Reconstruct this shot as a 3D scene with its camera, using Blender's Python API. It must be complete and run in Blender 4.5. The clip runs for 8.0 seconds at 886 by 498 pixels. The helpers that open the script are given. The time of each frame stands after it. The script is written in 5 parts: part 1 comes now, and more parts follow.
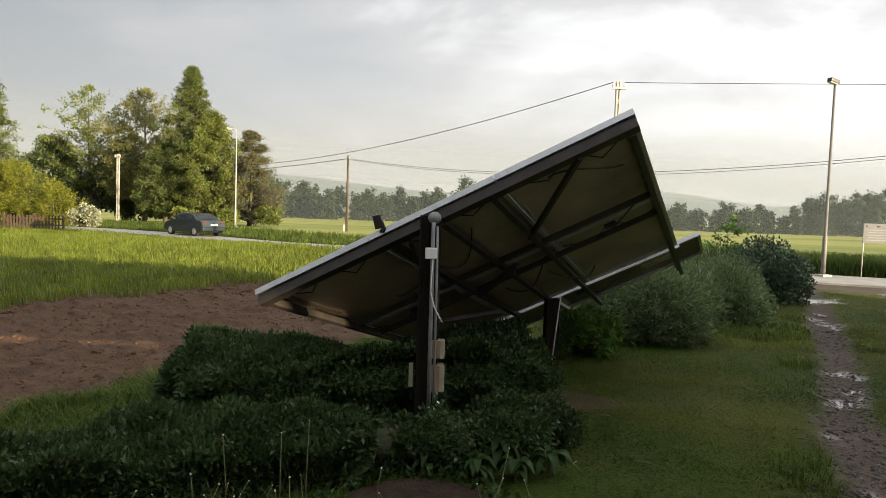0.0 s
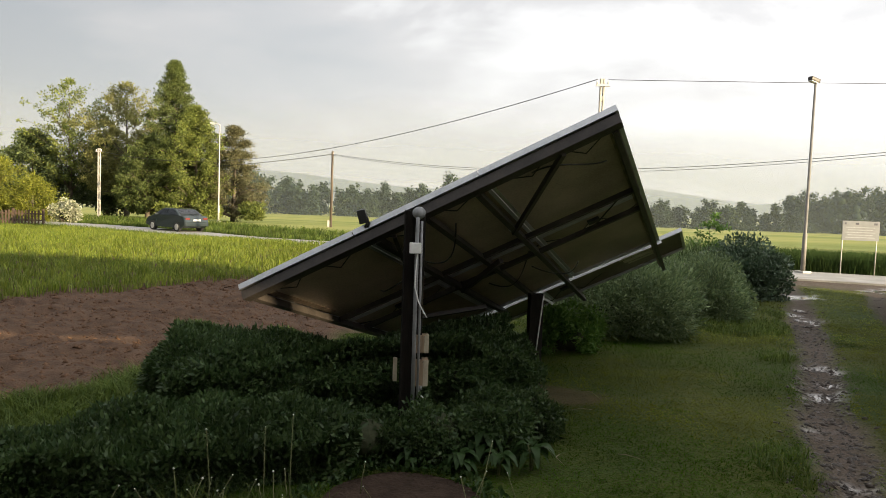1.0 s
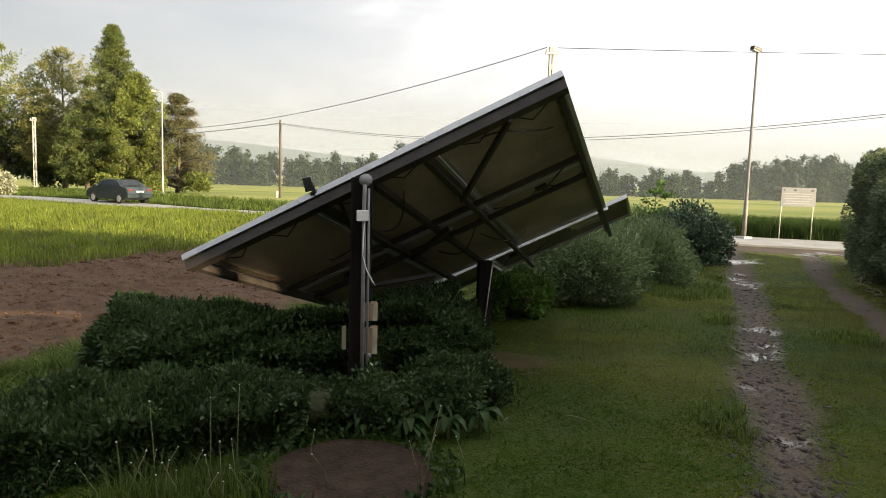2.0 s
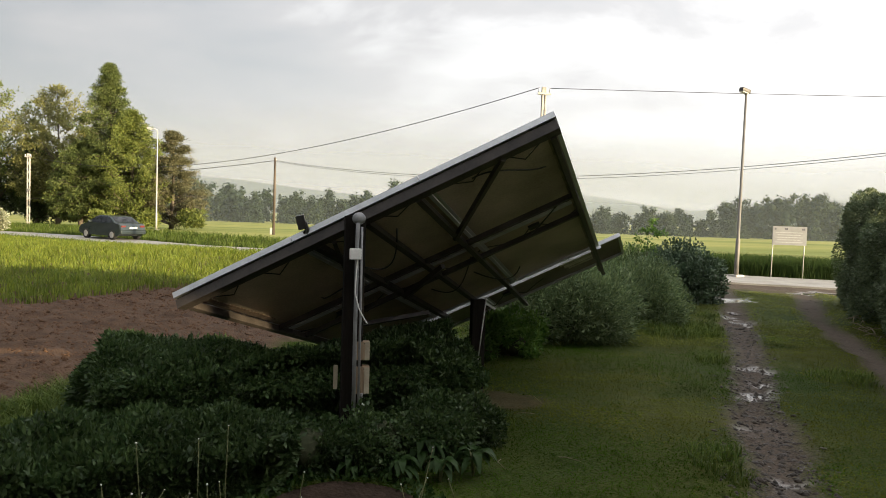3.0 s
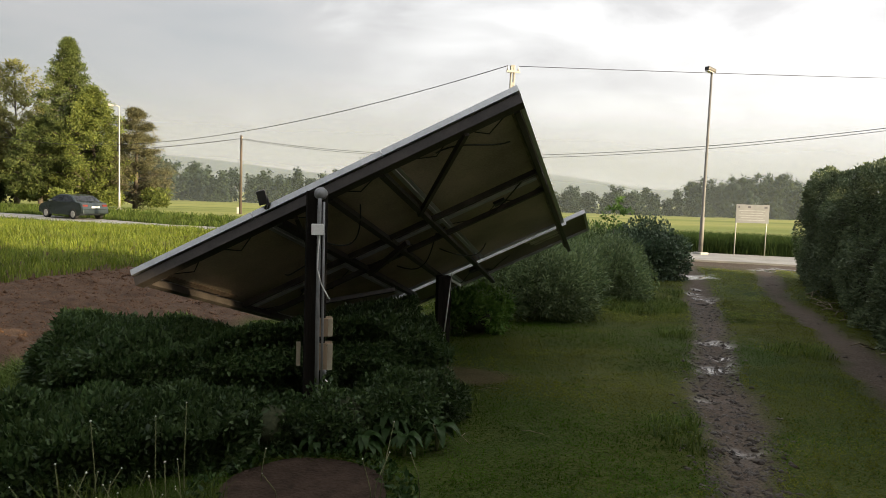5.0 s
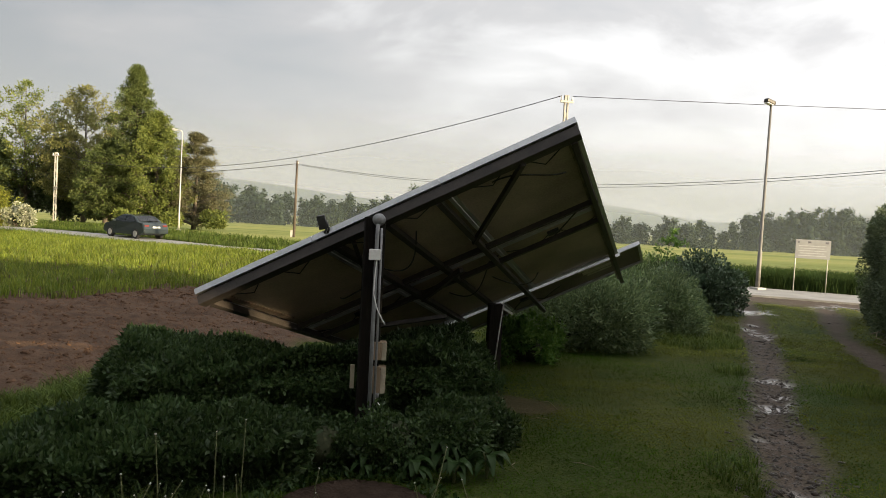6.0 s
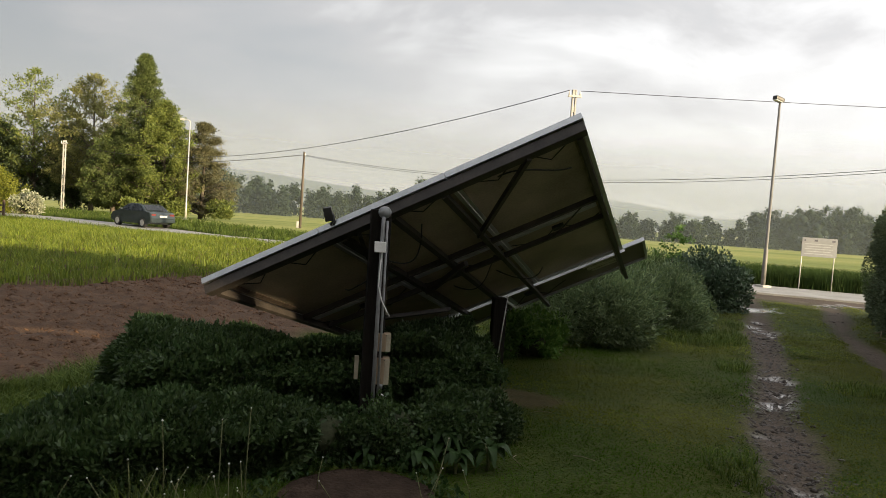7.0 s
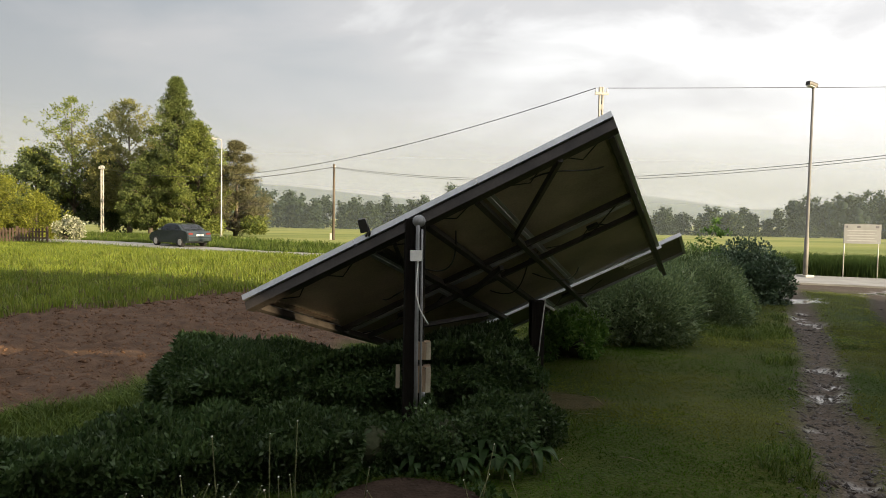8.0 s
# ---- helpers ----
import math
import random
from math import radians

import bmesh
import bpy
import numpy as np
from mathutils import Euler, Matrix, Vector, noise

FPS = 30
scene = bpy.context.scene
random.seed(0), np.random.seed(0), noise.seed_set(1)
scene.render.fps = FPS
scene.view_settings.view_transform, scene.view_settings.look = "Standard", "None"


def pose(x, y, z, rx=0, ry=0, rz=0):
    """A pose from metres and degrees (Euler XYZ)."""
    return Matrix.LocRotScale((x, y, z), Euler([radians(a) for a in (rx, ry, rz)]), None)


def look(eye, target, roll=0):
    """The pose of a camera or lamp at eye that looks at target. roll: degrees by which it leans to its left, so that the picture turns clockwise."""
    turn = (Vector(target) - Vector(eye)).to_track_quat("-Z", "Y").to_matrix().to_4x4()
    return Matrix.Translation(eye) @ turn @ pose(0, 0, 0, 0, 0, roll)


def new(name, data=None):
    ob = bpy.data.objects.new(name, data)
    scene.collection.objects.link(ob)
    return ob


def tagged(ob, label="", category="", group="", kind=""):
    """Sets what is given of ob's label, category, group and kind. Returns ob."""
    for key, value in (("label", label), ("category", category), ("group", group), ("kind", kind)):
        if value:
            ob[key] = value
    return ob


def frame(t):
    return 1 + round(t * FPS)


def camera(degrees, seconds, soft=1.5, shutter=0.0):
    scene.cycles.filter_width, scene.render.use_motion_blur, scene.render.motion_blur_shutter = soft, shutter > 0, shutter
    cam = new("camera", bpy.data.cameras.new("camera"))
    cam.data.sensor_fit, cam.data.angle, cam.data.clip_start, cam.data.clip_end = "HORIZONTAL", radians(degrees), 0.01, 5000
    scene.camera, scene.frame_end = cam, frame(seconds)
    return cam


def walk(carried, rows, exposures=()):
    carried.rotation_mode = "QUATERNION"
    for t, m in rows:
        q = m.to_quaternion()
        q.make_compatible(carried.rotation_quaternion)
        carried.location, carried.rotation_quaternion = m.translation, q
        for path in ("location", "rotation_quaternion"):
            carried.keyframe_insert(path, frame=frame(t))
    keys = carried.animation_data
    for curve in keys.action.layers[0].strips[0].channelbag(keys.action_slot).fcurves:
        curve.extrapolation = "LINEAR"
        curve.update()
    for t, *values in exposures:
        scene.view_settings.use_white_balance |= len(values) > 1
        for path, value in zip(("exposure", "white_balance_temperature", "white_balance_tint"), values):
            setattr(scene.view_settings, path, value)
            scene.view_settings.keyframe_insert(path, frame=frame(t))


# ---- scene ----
cam = camera(64.0, 8.0, 0.9)
EXPOSURE = [(0.0, 1.12), (1.0, 1.20), (1.5, 1.28), (2.0, 1.36), (3.5, 1.02), (4.0, 0.90), (4.5, 0.86), (5.0, 1.02), (6.5, 0.98), (7.0, 0.96), (8.0, 1.06)]
PATH = [
    (0, (-0.009, -0.095, 1.688), (-0.005, 1.901, 1.571), 1.9),
    (0.5, (-0.007, -0.106, 1.685), (0.025, 1.89, 1.558), 1.7),
    (1, (-0.007, -0.111, 1.68), (0.041, 1.885, 1.554), 2.1),
    (1.5, (0.015, -0.101, 1.652), (0.161, 1.88, 1.417), 3.1),
    (2, (0.023, -0.1, 1.661), (0.208, 1.881, 1.455), 1.8),
    (3.5, (0.036, -0.091, 1.671), (0.245, 1.897, 1.592), 2.1),
    (4, (0.079, -0.107, 1.654), (0.358, 1.869, 1.518), 0.7),
    (4.5, (0.102, -0.1, 1.643), (0.461, 1.862, 1.488), 0.9),
    (5, (0.075, -0.074, 1.643), (0.361, 1.9, 1.487), 2.0),
    (5.2, (0.063, -0.082, 1.644), (0.275, 1.901, 1.5), 2.3),
    (6.3, (0.023, -0.161, 1.646), (0.166, 1.833, 1.567), 3.3),
    (6.5, (0.033, -0.183, 1.644), (0.178, 1.809, 1.545), 3.6),
    (7, (0.029, -0.163, 1.65), (0.161, 1.83, 1.544), 4.0),
    (7.5, (0.02, -0.166, 1.66), (0.14, 1.829, 1.58), 1.8),
    (8, (0.011, -0.172, 1.658), (0.05, 1.825, 1.563), 1.1),
]
walk(cam, [(t, look(eye, target, roll)) for t, eye, target, roll in PATH], EXPOSURE)

SUN_FROM = Vector((0.79, -0.61, 0.185)).normalized()

# ---- world, sun ----
world = bpy.data.worlds.new("morning_sky")
scene.world = world
world.use_nodes = True


def build_sky(tree):
    nd, ln = tree.nodes, tree.links
    bg = nd["Background"]
    sky = nd.new("ShaderNodeTexSky")
    sky.sky_type, sky.sun_disc = "NISHITA", False
    sky.sun_elevation = math.asin(SUN_FROM.z)
    sky.sun_rotation = math.atan2(SUN_FROM.x, SUN_FROM.y)
    co = nd.new("ShaderNodeTexCoord")
    sep = nd.new("ShaderNodeSeparateXYZ")
    ln.new(co.outputs["Generated"], sep.inputs[0])
    mp = nd.new("ShaderNodeMapping")
    mp.inputs["Scale"].default_value = (1.7, 1.7, 4.2)
    ln.new(co.outputs["Generated"], mp.inputs[0])
    ns = nd.new("ShaderNodeTexNoise")
    ns.inputs["Scale"].default_value, ns.inputs["Detail"].default_value = 2.4, 8
    ns.inputs["Roughness"].default_value, ns.inputs["Distortion"].default_value = 0.52, 0.35
    ln.new(mp.outputs[0], ns.inputs["Vector"])
    # cloud tone: grey-blue to white, brighter towards the right
    tone = nd.new("ShaderNodeMath")
    tone.operation = "MULTIPLY_ADD"
    ln.new(sep.outputs[0], tone.inputs[0])
    tone.inputs[1].default_value = 0.36
    ln.new(ns.outputs[0], tone.inputs[2])
    ramp = nd.new("ShaderNodeValToRGB")
    el = ramp.color_ramp.elements
    el[0].position, el[0].color = 0.28, (0.62, 0.635, 0.65, 1)
    el[1].position, el[1].color = 0.76, (1.28, 1.26, 1.24, 1)
    mid = ramp.color_ramp.elements.new(0.52)
    mid.color = (0.80, 0.775, 0.765, 1)
    ln.new(tone.outputs[0], ramp.inputs[0])
    # warm low layer of mist along the horizon
    low = nd.new("ShaderNodeMapRange")
    low.inputs[1].default_value, low.inputs[2].default_value = 0.26, 0.03
    low.inputs[3].default_value, low.inputs[4].default_value = 0.0, 0.75
    ln.new(sep.outputs[2], low.inputs[0])
    mist = nd.new("ShaderNodeMix")
    mist.data_type = "RGBA"
    ln.new(low.outputs[0], mist.inputs[0])
    ln.new(ramp.outputs[0], mist.inputs[6])
    mist.inputs[7].default_value = (0.82, 0.765, 0.755, 1)
    mix = nd.new("ShaderNodeMix")
    mix.data_type = "RGBA"
    mix.inputs[0].default_value = 0.97
    ln.new(sky.outputs[0], mix.inputs[6])
    ln.new(mist.outputs[2], mix.inputs[7])
    side = nd.new("ShaderNodeMapRange")
    side.inputs[1].default_value, side.inputs[2].default_value = -0.6, 0.55
    side.inputs[3].default_value, side.inputs[4].default_value = 0.72, 1.30
    ln.new(sep.outputs[0], side.inputs[0])
    scl = nd.new("ShaderNodeVectorMath")
    scl.operation = "SCALE"
    ln.new(mix.outputs[2], scl.inputs[0])
    ln.new(side.outputs[0], scl.inputs["Scale"])
    # a thin overcast is brightest overhead
    high = nd.new("ShaderNodeMapRange")
    high.inputs[1].default_value, high.inputs[2].default_value = 0.30, 0.95
    high.inputs[3].default_value, high.inputs[4].default_value = 1.0, 1.8
    ln.new(sep.outputs[2], high.inputs[0])
    dome = nd.new("ShaderNodeVectorMath")
    dome.operation = "SCALE"
    ln.new(scl.outputs[0], dome.inputs[0])
    ln.new(high.outputs[0], dome.inputs["Scale"])
    ln.new(dome.outputs[0], bg.inputs[0])
    bg.inputs[1].default_value = 0.40


build_sky(world.node_tree)
sun = new("sun", bpy.data.lights.new("sun", "SUN"))
sun.data.energy, sun.data.angle, sun.data.color = 5.0, radians(0.6), (1.0, 0.80, 0.50)
sun.matrix_world = look(SUN_FROM * 50, (0, 0, 0))

# ---- materials ----


def base_mat(name, rough=0.8, metal=0.0):
    m = bpy.data.materials.new(name)
    m.use_nodes = True
    b = m.node_tree.nodes["Principled BSDF"]
    b.inputs["Roughness"].default_value, b.inputs["Metallic"].default_value = rough, metal
    return m, m.node_tree.nodes, m.node_tree.links, b


def surface(name, dark, light, scale=6.0, rough=0.8, metal=0.0, bump=0.15, fine=60.0, stretch=(1, 1, 1)):
    """Two scales of noise between a dark and a light tone, with fine relief."""
    m, nd, ln, b = base_mat(name, rough, metal)
    co = nd.new("ShaderNodeTexCoord")
    mp = nd.new("ShaderNodeMapping")
    mp.inputs["Scale"].default_value = stretch
    ln.new(co.outputs["Object"], mp.inputs[0])
    n1, n2 = nd.new("ShaderNodeTexNoise"), nd.new("ShaderNodeTexNoise")
    n1.inputs["Scale"].default_value, n1.inputs["Detail"].default_value = scale, 4
    n2.inputs["Scale"].default_value, n2.inputs["Detail"].default_value = fine, 3
    for n in (n1, n2):
        ln.new(mp.outputs[0], n.inputs["Vector"])
    ad = nd.new("ShaderNodeMath")
    ad.operation = "MULTIPLY_ADD"
    ln.new(n2.outputs[0], ad.inputs[0])
    ad.inputs[1].default_value = 0.5
    ln.new(n1.outputs[0], ad.inputs[2])
    rp = nd.new("ShaderNodeMapRange")
    rp.inputs[1].default_value, rp.inputs[2].default_value = 0.5, 1.0
    ln.new(ad.outputs[0], rp.inputs[0])
    mx = nd.new("ShaderNodeMix")
    mx.data_type = "RGBA"
    ln.new(rp.outputs[0], mx.inputs[0])
    mx.inputs[6].default_value, mx.inputs[7].default_value = (*dark, 1), (*light, 1)
    ln.new(mx.outputs[2], b.inputs["Base Color"])
    if bump:
        bp = nd.new("ShaderNodeBump")
        bp.inputs["Strength"].default_value, bp.inputs["Distance"].default_value = bump, 0.02
        ln.new(n2.outputs[0], bp.inputs["Height"])
        ln.new(bp.outputs[0], b.inputs["Normal"])
    return m


def dull(m, level=0.1):
    m.node_tree.nodes["Principled BSDF"].inputs["Specular IOR Level"].default_value = level
    return m


def leafy(name, dark, light, rough=0.5, through_light=0.3, spec=0.3, patch=(0.65, 1.3)):
    """Foliage: each leaf its own tone, some light passing through."""
    m, nd, ln, b = base_mat(name, rough)
    b.inputs["Specular IOR Level"].default_value = spec
    g = nd.new("ShaderNodeNewGeometry")
    mx = nd.new("ShaderNodeMix")
    mx.data_type = "RGBA"
    ln.new(g.outputs["Random Per Island"], mx.inputs[0])
    mx.inputs[6].default_value, mx.inputs[7].default_value = (*dark, 1), (*light, 1)
    ns = nd.new("ShaderNodeTexNoise")
    ns.inputs["Scale"].default_value = 1.3
    co = nd.new("ShaderNodeTexCoord")
    ln.new(co.outputs["Object"], ns.inputs["Vector"])
    rg = nd.new("ShaderNodeMapRange")
    rg.inputs[1].default_value, rg.inputs[2].default_value = 0.3, 0.7
    rg.inputs[3].default_value, rg.inputs[4].default_value = patch
    ln.new(ns.outputs[0], rg.inputs[0])
    sc = nd.new("ShaderNodeVectorMath")
    sc.operation = "SCALE"
    ln.new(mx.outputs[2], sc.inputs[0])
    ln.new(rg.outputs[0], sc.inputs["Scale"])
    ln.new(sc.outputs[0], b.inputs["Base Color"])
    tr = nd.new("ShaderNodeBsdfTranslucent")
    ln.new(sc.outputs[0], tr.inputs[0])
    ms = nd.new("ShaderNodeMixShader")
    ms.inputs[0].default_value = through_light
    ln.new(b.outputs[0], ms.inputs[1])
    ln.new(tr.outputs[0], ms.inputs[2])
    ln.new(ms.outputs[0], nd["Material Output"].inputs[0])
    return m


def plain_glass(name, col, rough=0.05):
    m, nd, ln, b = base_mat(name, rough)
    b.inputs["Base Color"].default_value = (*col, 1)
    b.inputs["Specular IOR Level"].default_value = 0.8
    b.inputs["Coat Weight"].default_value = 0.5
    return m


M_HEDGE = leafy("privet_leaf", (0.024, 0.052, 0.016), (0.072, 0.112, 0.036), 0.46, 0.3, 0.3)
M_HEDGE_R = leafy("thuja_leaf", (0.075, 0.110, 0.055), (0.17, 0.21, 0.105), 0.5, 0.3, 0.45)
M_TWIG = surface("dark_twigs", (0.026, 0.032, 0.018), (0.060, 0.066, 0.036), 9, 0.95)
M_FEATHER = leafy("feathery_leaf", (0.085, 0.135, 0.055), (0.22, 0.28, 0.12), 0.5, 0.3, 0.4)
M_DARKBUSH = leafy("dark_bush_leaf", (0.045, 0.082, 0.046), (0.12, 0.17, 0.09), 0.42, 0.2, 0.45)
M_BIGLEAF = leafy("broad_leaf", (0.016, 0.044, 0.010), (0.050, 0.088, 0.020), 0.55, 0.3, 0.25)
# near blades toned darker for the shade close to the house
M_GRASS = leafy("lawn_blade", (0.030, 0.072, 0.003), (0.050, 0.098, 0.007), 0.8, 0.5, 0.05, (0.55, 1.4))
M_STRAW = surface("dry_straw", (0.12, 0.095, 0.055), (0.25, 0.21, 0.13), 20, 0.8)
dull(M_TWIG)
M_STALK = surface("pale_stalk", (0.07, 0.085, 0.03), (0.16, 0.155, 0.07), 30, 0.8)
M_CLOCK = surface("seed_head", (0.45, 0.44, 0.40), (0.65, 0.64, 0.6), 60, 0.95)
M_CROP = leafy("cereal_leaf", (0.085, 0.130, 0.013), (0.21, 0.245, 0.034), 0.5, 0.35)
M_VERGE = leafy("verge_blade", (0.045, 0.085, 0.010), (0.13, 0.17, 0.03), 0.6, 0.3)
M_FRESH = leafy("bright_leaf", (0.075, 0.16, 0.028), (0.17, 0.28, 0.06), 0.5, 0.4, 0.25)
# darker leaf tone that paints the shade on the trees behind
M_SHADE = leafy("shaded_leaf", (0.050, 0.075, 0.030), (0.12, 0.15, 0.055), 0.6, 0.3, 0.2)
M_GRASS_DRY = leafy("yellowed_blade", (0.092, 0.112, 0.012), (0.138, 0.150, 0.020), 0.8, 0.5, 0.05, (0.6, 1.35))
# far blades lightened in colour to show the stronger light out there
M_LIT_LAWN = leafy("lit_lawn_blade", (0.13, 0.165, 0.028), (0.21, 0.225, 0.050), 0.7, 0.45, 0.1, (0.6, 1.35))
M_REED = leafy("reed_blade", (0.034, 0.066, 0.016), (0.070, 0.108, 0.030), 0.7, 0.3, 0.1)
M_TREE_Y = leafy("spring_leaf", (0.15, 0.155, 0.050), (0.29, 0.285, 0.10), 0.6, 0.5)
M_TREE_G = leafy("fresh_leaf", (0.10, 0.135, 0.03), (0.22, 0.25, 0.06), 0.6, 0.35)
M_CONIFER = leafy("larch_needle", (0.070, 0.100, 0.028), (0.155, 0.185, 0.055), 0.65, 0.35)
M_PINE = leafy("pine_needle", (0.060, 0.068, 0.032), (0.15, 0.135, 0.065), 0.7, 0.2)
M_WILLOW = leafy("willow_leaf", (0.12, 0.14, 0.015), (0.26, 0.27, 0.04), 0.55, 0.4)
M_BLOSSOM = leafy("pale_blossom", (0.16, 0.19, 0.08), (0.55, 0.55, 0.42), 0.7, 0.3)
M_FAR = leafy("far_wood_leaf", (0.014, 0.030, 0.018), (0.040, 0.060, 0.030), 0.8, 0.2)
M_BARK = surface("bark", (0.05, 0.04, 0.03), (0.16, 0.13, 0.10), 5, 0.95, bump=0.6, fine=25, stretch=(1, 1, 0.3))
M_STEEL = dull(surface("painted_steel", (0.020, 0.017, 0.015), (0.055, 0.046, 0.040), 7, 0.42), 0.45)
M_ALU = surface("module_frame_aluminium", (0.55, 0.56, 0.57), (0.72, 0.73, 0.74), 9, 0.35, 0.85, bump=0.03)
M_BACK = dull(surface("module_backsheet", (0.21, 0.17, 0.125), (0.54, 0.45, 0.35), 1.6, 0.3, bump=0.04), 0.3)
# lower row's backsheet, its shade put into a darker tone
M_BACK_SHADED = surface("shaded_backsheet", (0.10, 0.08, 0.06), (0.24, 0.20, 0.15), 2.2, 0.45, bump=0.05)
# pale warm steel tone that carries the sunlit highlights of the frame
M_GLINT_STEEL = surface("highlight_steel", (0.07, 0.052, 0.040), (0.32, 0.25, 0.19), 9, 0.32, 0.7, bump=0.05)
M_EDGE = surface("skylit_edge_tone", (0.74, 0.75, 0.77), (0.84, 0.85, 0.86), 9, 0.4, 0.0, bump=0.02)
M_REFLECTION = surface("reflection_tone", (0.45, 0.38, 0.28), (0.72, 0.66, 0.55), 12, 0.3, 0.5, bump=0.4)
M_CELL = plain_glass("module_glass", (0.012, 0.016, 0.035), 0.08)
M_POST = surface("weathered_dark_post", (0.008, 0.007, 0.006), (0.022, 0.019, 0.016), 8, 0.95, bump=0.4, stretch=(1, 1, 0.15))
dull(M_POST)
M_PVC = surface("grey_plastic_pipe", (0.15, 0.155, 0.16), (0.24, 0.245, 0.25), 14, 0.5, bump=0.03)
M_WHITE = surface("white_plastic", (0.62, 0.62, 0.60), (0.78, 0.78, 0.76), 14, 0.45, bump=0.03)
# white board toned down to grey so that it reads as shaded
M_SIGN = surface("shaded_sign_white", (0.155, 0.165, 0.175), (0.205, 0.215, 0.225), 5, 0.6, bump=0.02)
M_BLACK = surface("black_plastic", (0.012, 0.012, 0.012), (0.03, 0.03, 0.03), 20, 0.5)
M_BOXWOOD = surface("cream_painted_wood", (0.20, 0.14, 0.09), (0.36, 0.27, 0.18), 7, 0.7, bump=0.25, stretch=(1, 1, 0.2))
M_CREAM = surface("pale_cream_paint", (0.30, 0.26, 0.19), (0.44, 0.39, 0.30), 9, 0.7, bump=0.1)
M_LAMPPOLE = surface("dark_pole_steel", (0.13, 0.125, 0.115), (0.24, 0.23, 0.21), 4, 0.6, 0.3, bump=0.05)
M_GALV = surface("galvanised_steel", (0.42, 0.41, 0.38), (0.58, 0.56, 0.52), 6, 0.5, 0.35, bump=0.05)
M_CONC = surface("concrete", (0.36, 0.35, 0.32), (0.52, 0.50, 0.46), 5, 0.9, bump=0.3)
M_WOODPOLE = surface("tarred_wood_pole", (0.05, 0.04, 0.03), (0.14, 0.11, 0.085), 6, 0.9, bump=0.4, stretch=(1, 1, 0.1))
M_FENCE = surface("brown_fence_wood", (0.05, 0.032, 0.022), (0.12, 0.08, 0.055), 6, 0.85, bump=0.3)
M_ASPHALT = surface("worn_asphalt", (0.22, 0.215, 0.20), (0.36, 0.35, 0.33), 1.3, 0.75, bump=0.4, fine=45)
M_STONE = dull(surface("gravel_stone", (0.012, 0.009, 0.007), (0.065, 0.050, 0.038), 14, 0.5, bump=0.3), 0.25)
M_CLOD = surface("soil_clod", (0.046, 0.026, 0.015), (0.15, 0.088, 0.054), 8, 0.9, bump=0.5)
M_BED = surface("bare_earth", (0.022, 0.015, 0.011), (0.055, 0.038, 0.028), 9, 0.95, bump=0.7, fine=40)
dull(M_BED)
dull(M_CLOD)
M_CARPAINT = surface("grey_green_car_paint", (0.035, 0.048, 0.052), (0.050, 0.064, 0.068), 3, 0.22, 0.4, bump=0)
M_CARGLASS = plain_glass("car_glass", (0.02, 0.025, 0.03), 0.05)
M_TYRE = surface("tyre_rubber", (0.01, 0.01, 0.01), (0.025, 0.025, 0.025), 30, 0.85)
M_RED = plain_glass("red_lamp_glass", (0.16, 0.03, 0.025), 0.2)
M_WALL = surface("house_render", (0.5, 0.47, 0.42), (0.62, 0.59, 0.53), 2, 0.9, bump=0.2)
M_TILE = surface("roof_tile", (0.14, 0.06, 0.04), (0.25, 0.12, 0.08), 3, 0.8, bump=0.3)
M_HILL = surface("far_forest", (0.026, 0.046, 0.046), (0.055, 0.078, 0.074), 0.012, 0.95, bump=0, fine=0.05)
M_BAR = surface("dark_print", (0.05, 0.05, 0.06), (0.1, 0.1, 0.12), 30, 0.7)
M_PALEBAR = surface("grey_print", (0.24, 0.25, 0.26), (0.31, 0.32, 0.33), 30, 0.7)


# see-through tone for flat sheets that lay misty haze over the distance
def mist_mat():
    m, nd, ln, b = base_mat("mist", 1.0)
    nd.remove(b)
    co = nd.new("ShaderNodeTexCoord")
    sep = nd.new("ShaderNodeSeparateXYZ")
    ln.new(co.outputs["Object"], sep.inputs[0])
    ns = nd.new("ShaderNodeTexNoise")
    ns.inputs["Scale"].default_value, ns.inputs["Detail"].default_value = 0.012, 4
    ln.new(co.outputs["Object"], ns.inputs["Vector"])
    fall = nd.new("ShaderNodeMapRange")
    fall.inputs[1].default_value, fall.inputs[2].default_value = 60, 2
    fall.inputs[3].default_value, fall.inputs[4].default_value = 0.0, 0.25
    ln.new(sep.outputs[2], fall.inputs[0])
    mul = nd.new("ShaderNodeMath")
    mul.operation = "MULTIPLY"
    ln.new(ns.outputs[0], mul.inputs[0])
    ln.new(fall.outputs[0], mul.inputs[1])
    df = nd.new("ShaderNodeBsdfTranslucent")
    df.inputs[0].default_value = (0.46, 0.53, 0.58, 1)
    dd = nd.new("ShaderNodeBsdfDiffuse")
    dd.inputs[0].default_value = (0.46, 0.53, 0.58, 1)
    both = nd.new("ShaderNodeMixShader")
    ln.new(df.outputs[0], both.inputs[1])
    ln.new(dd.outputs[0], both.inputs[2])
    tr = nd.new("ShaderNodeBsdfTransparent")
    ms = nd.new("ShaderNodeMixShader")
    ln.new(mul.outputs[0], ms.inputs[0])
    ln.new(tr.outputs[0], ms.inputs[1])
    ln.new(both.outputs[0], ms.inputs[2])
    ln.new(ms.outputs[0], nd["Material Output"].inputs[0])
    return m


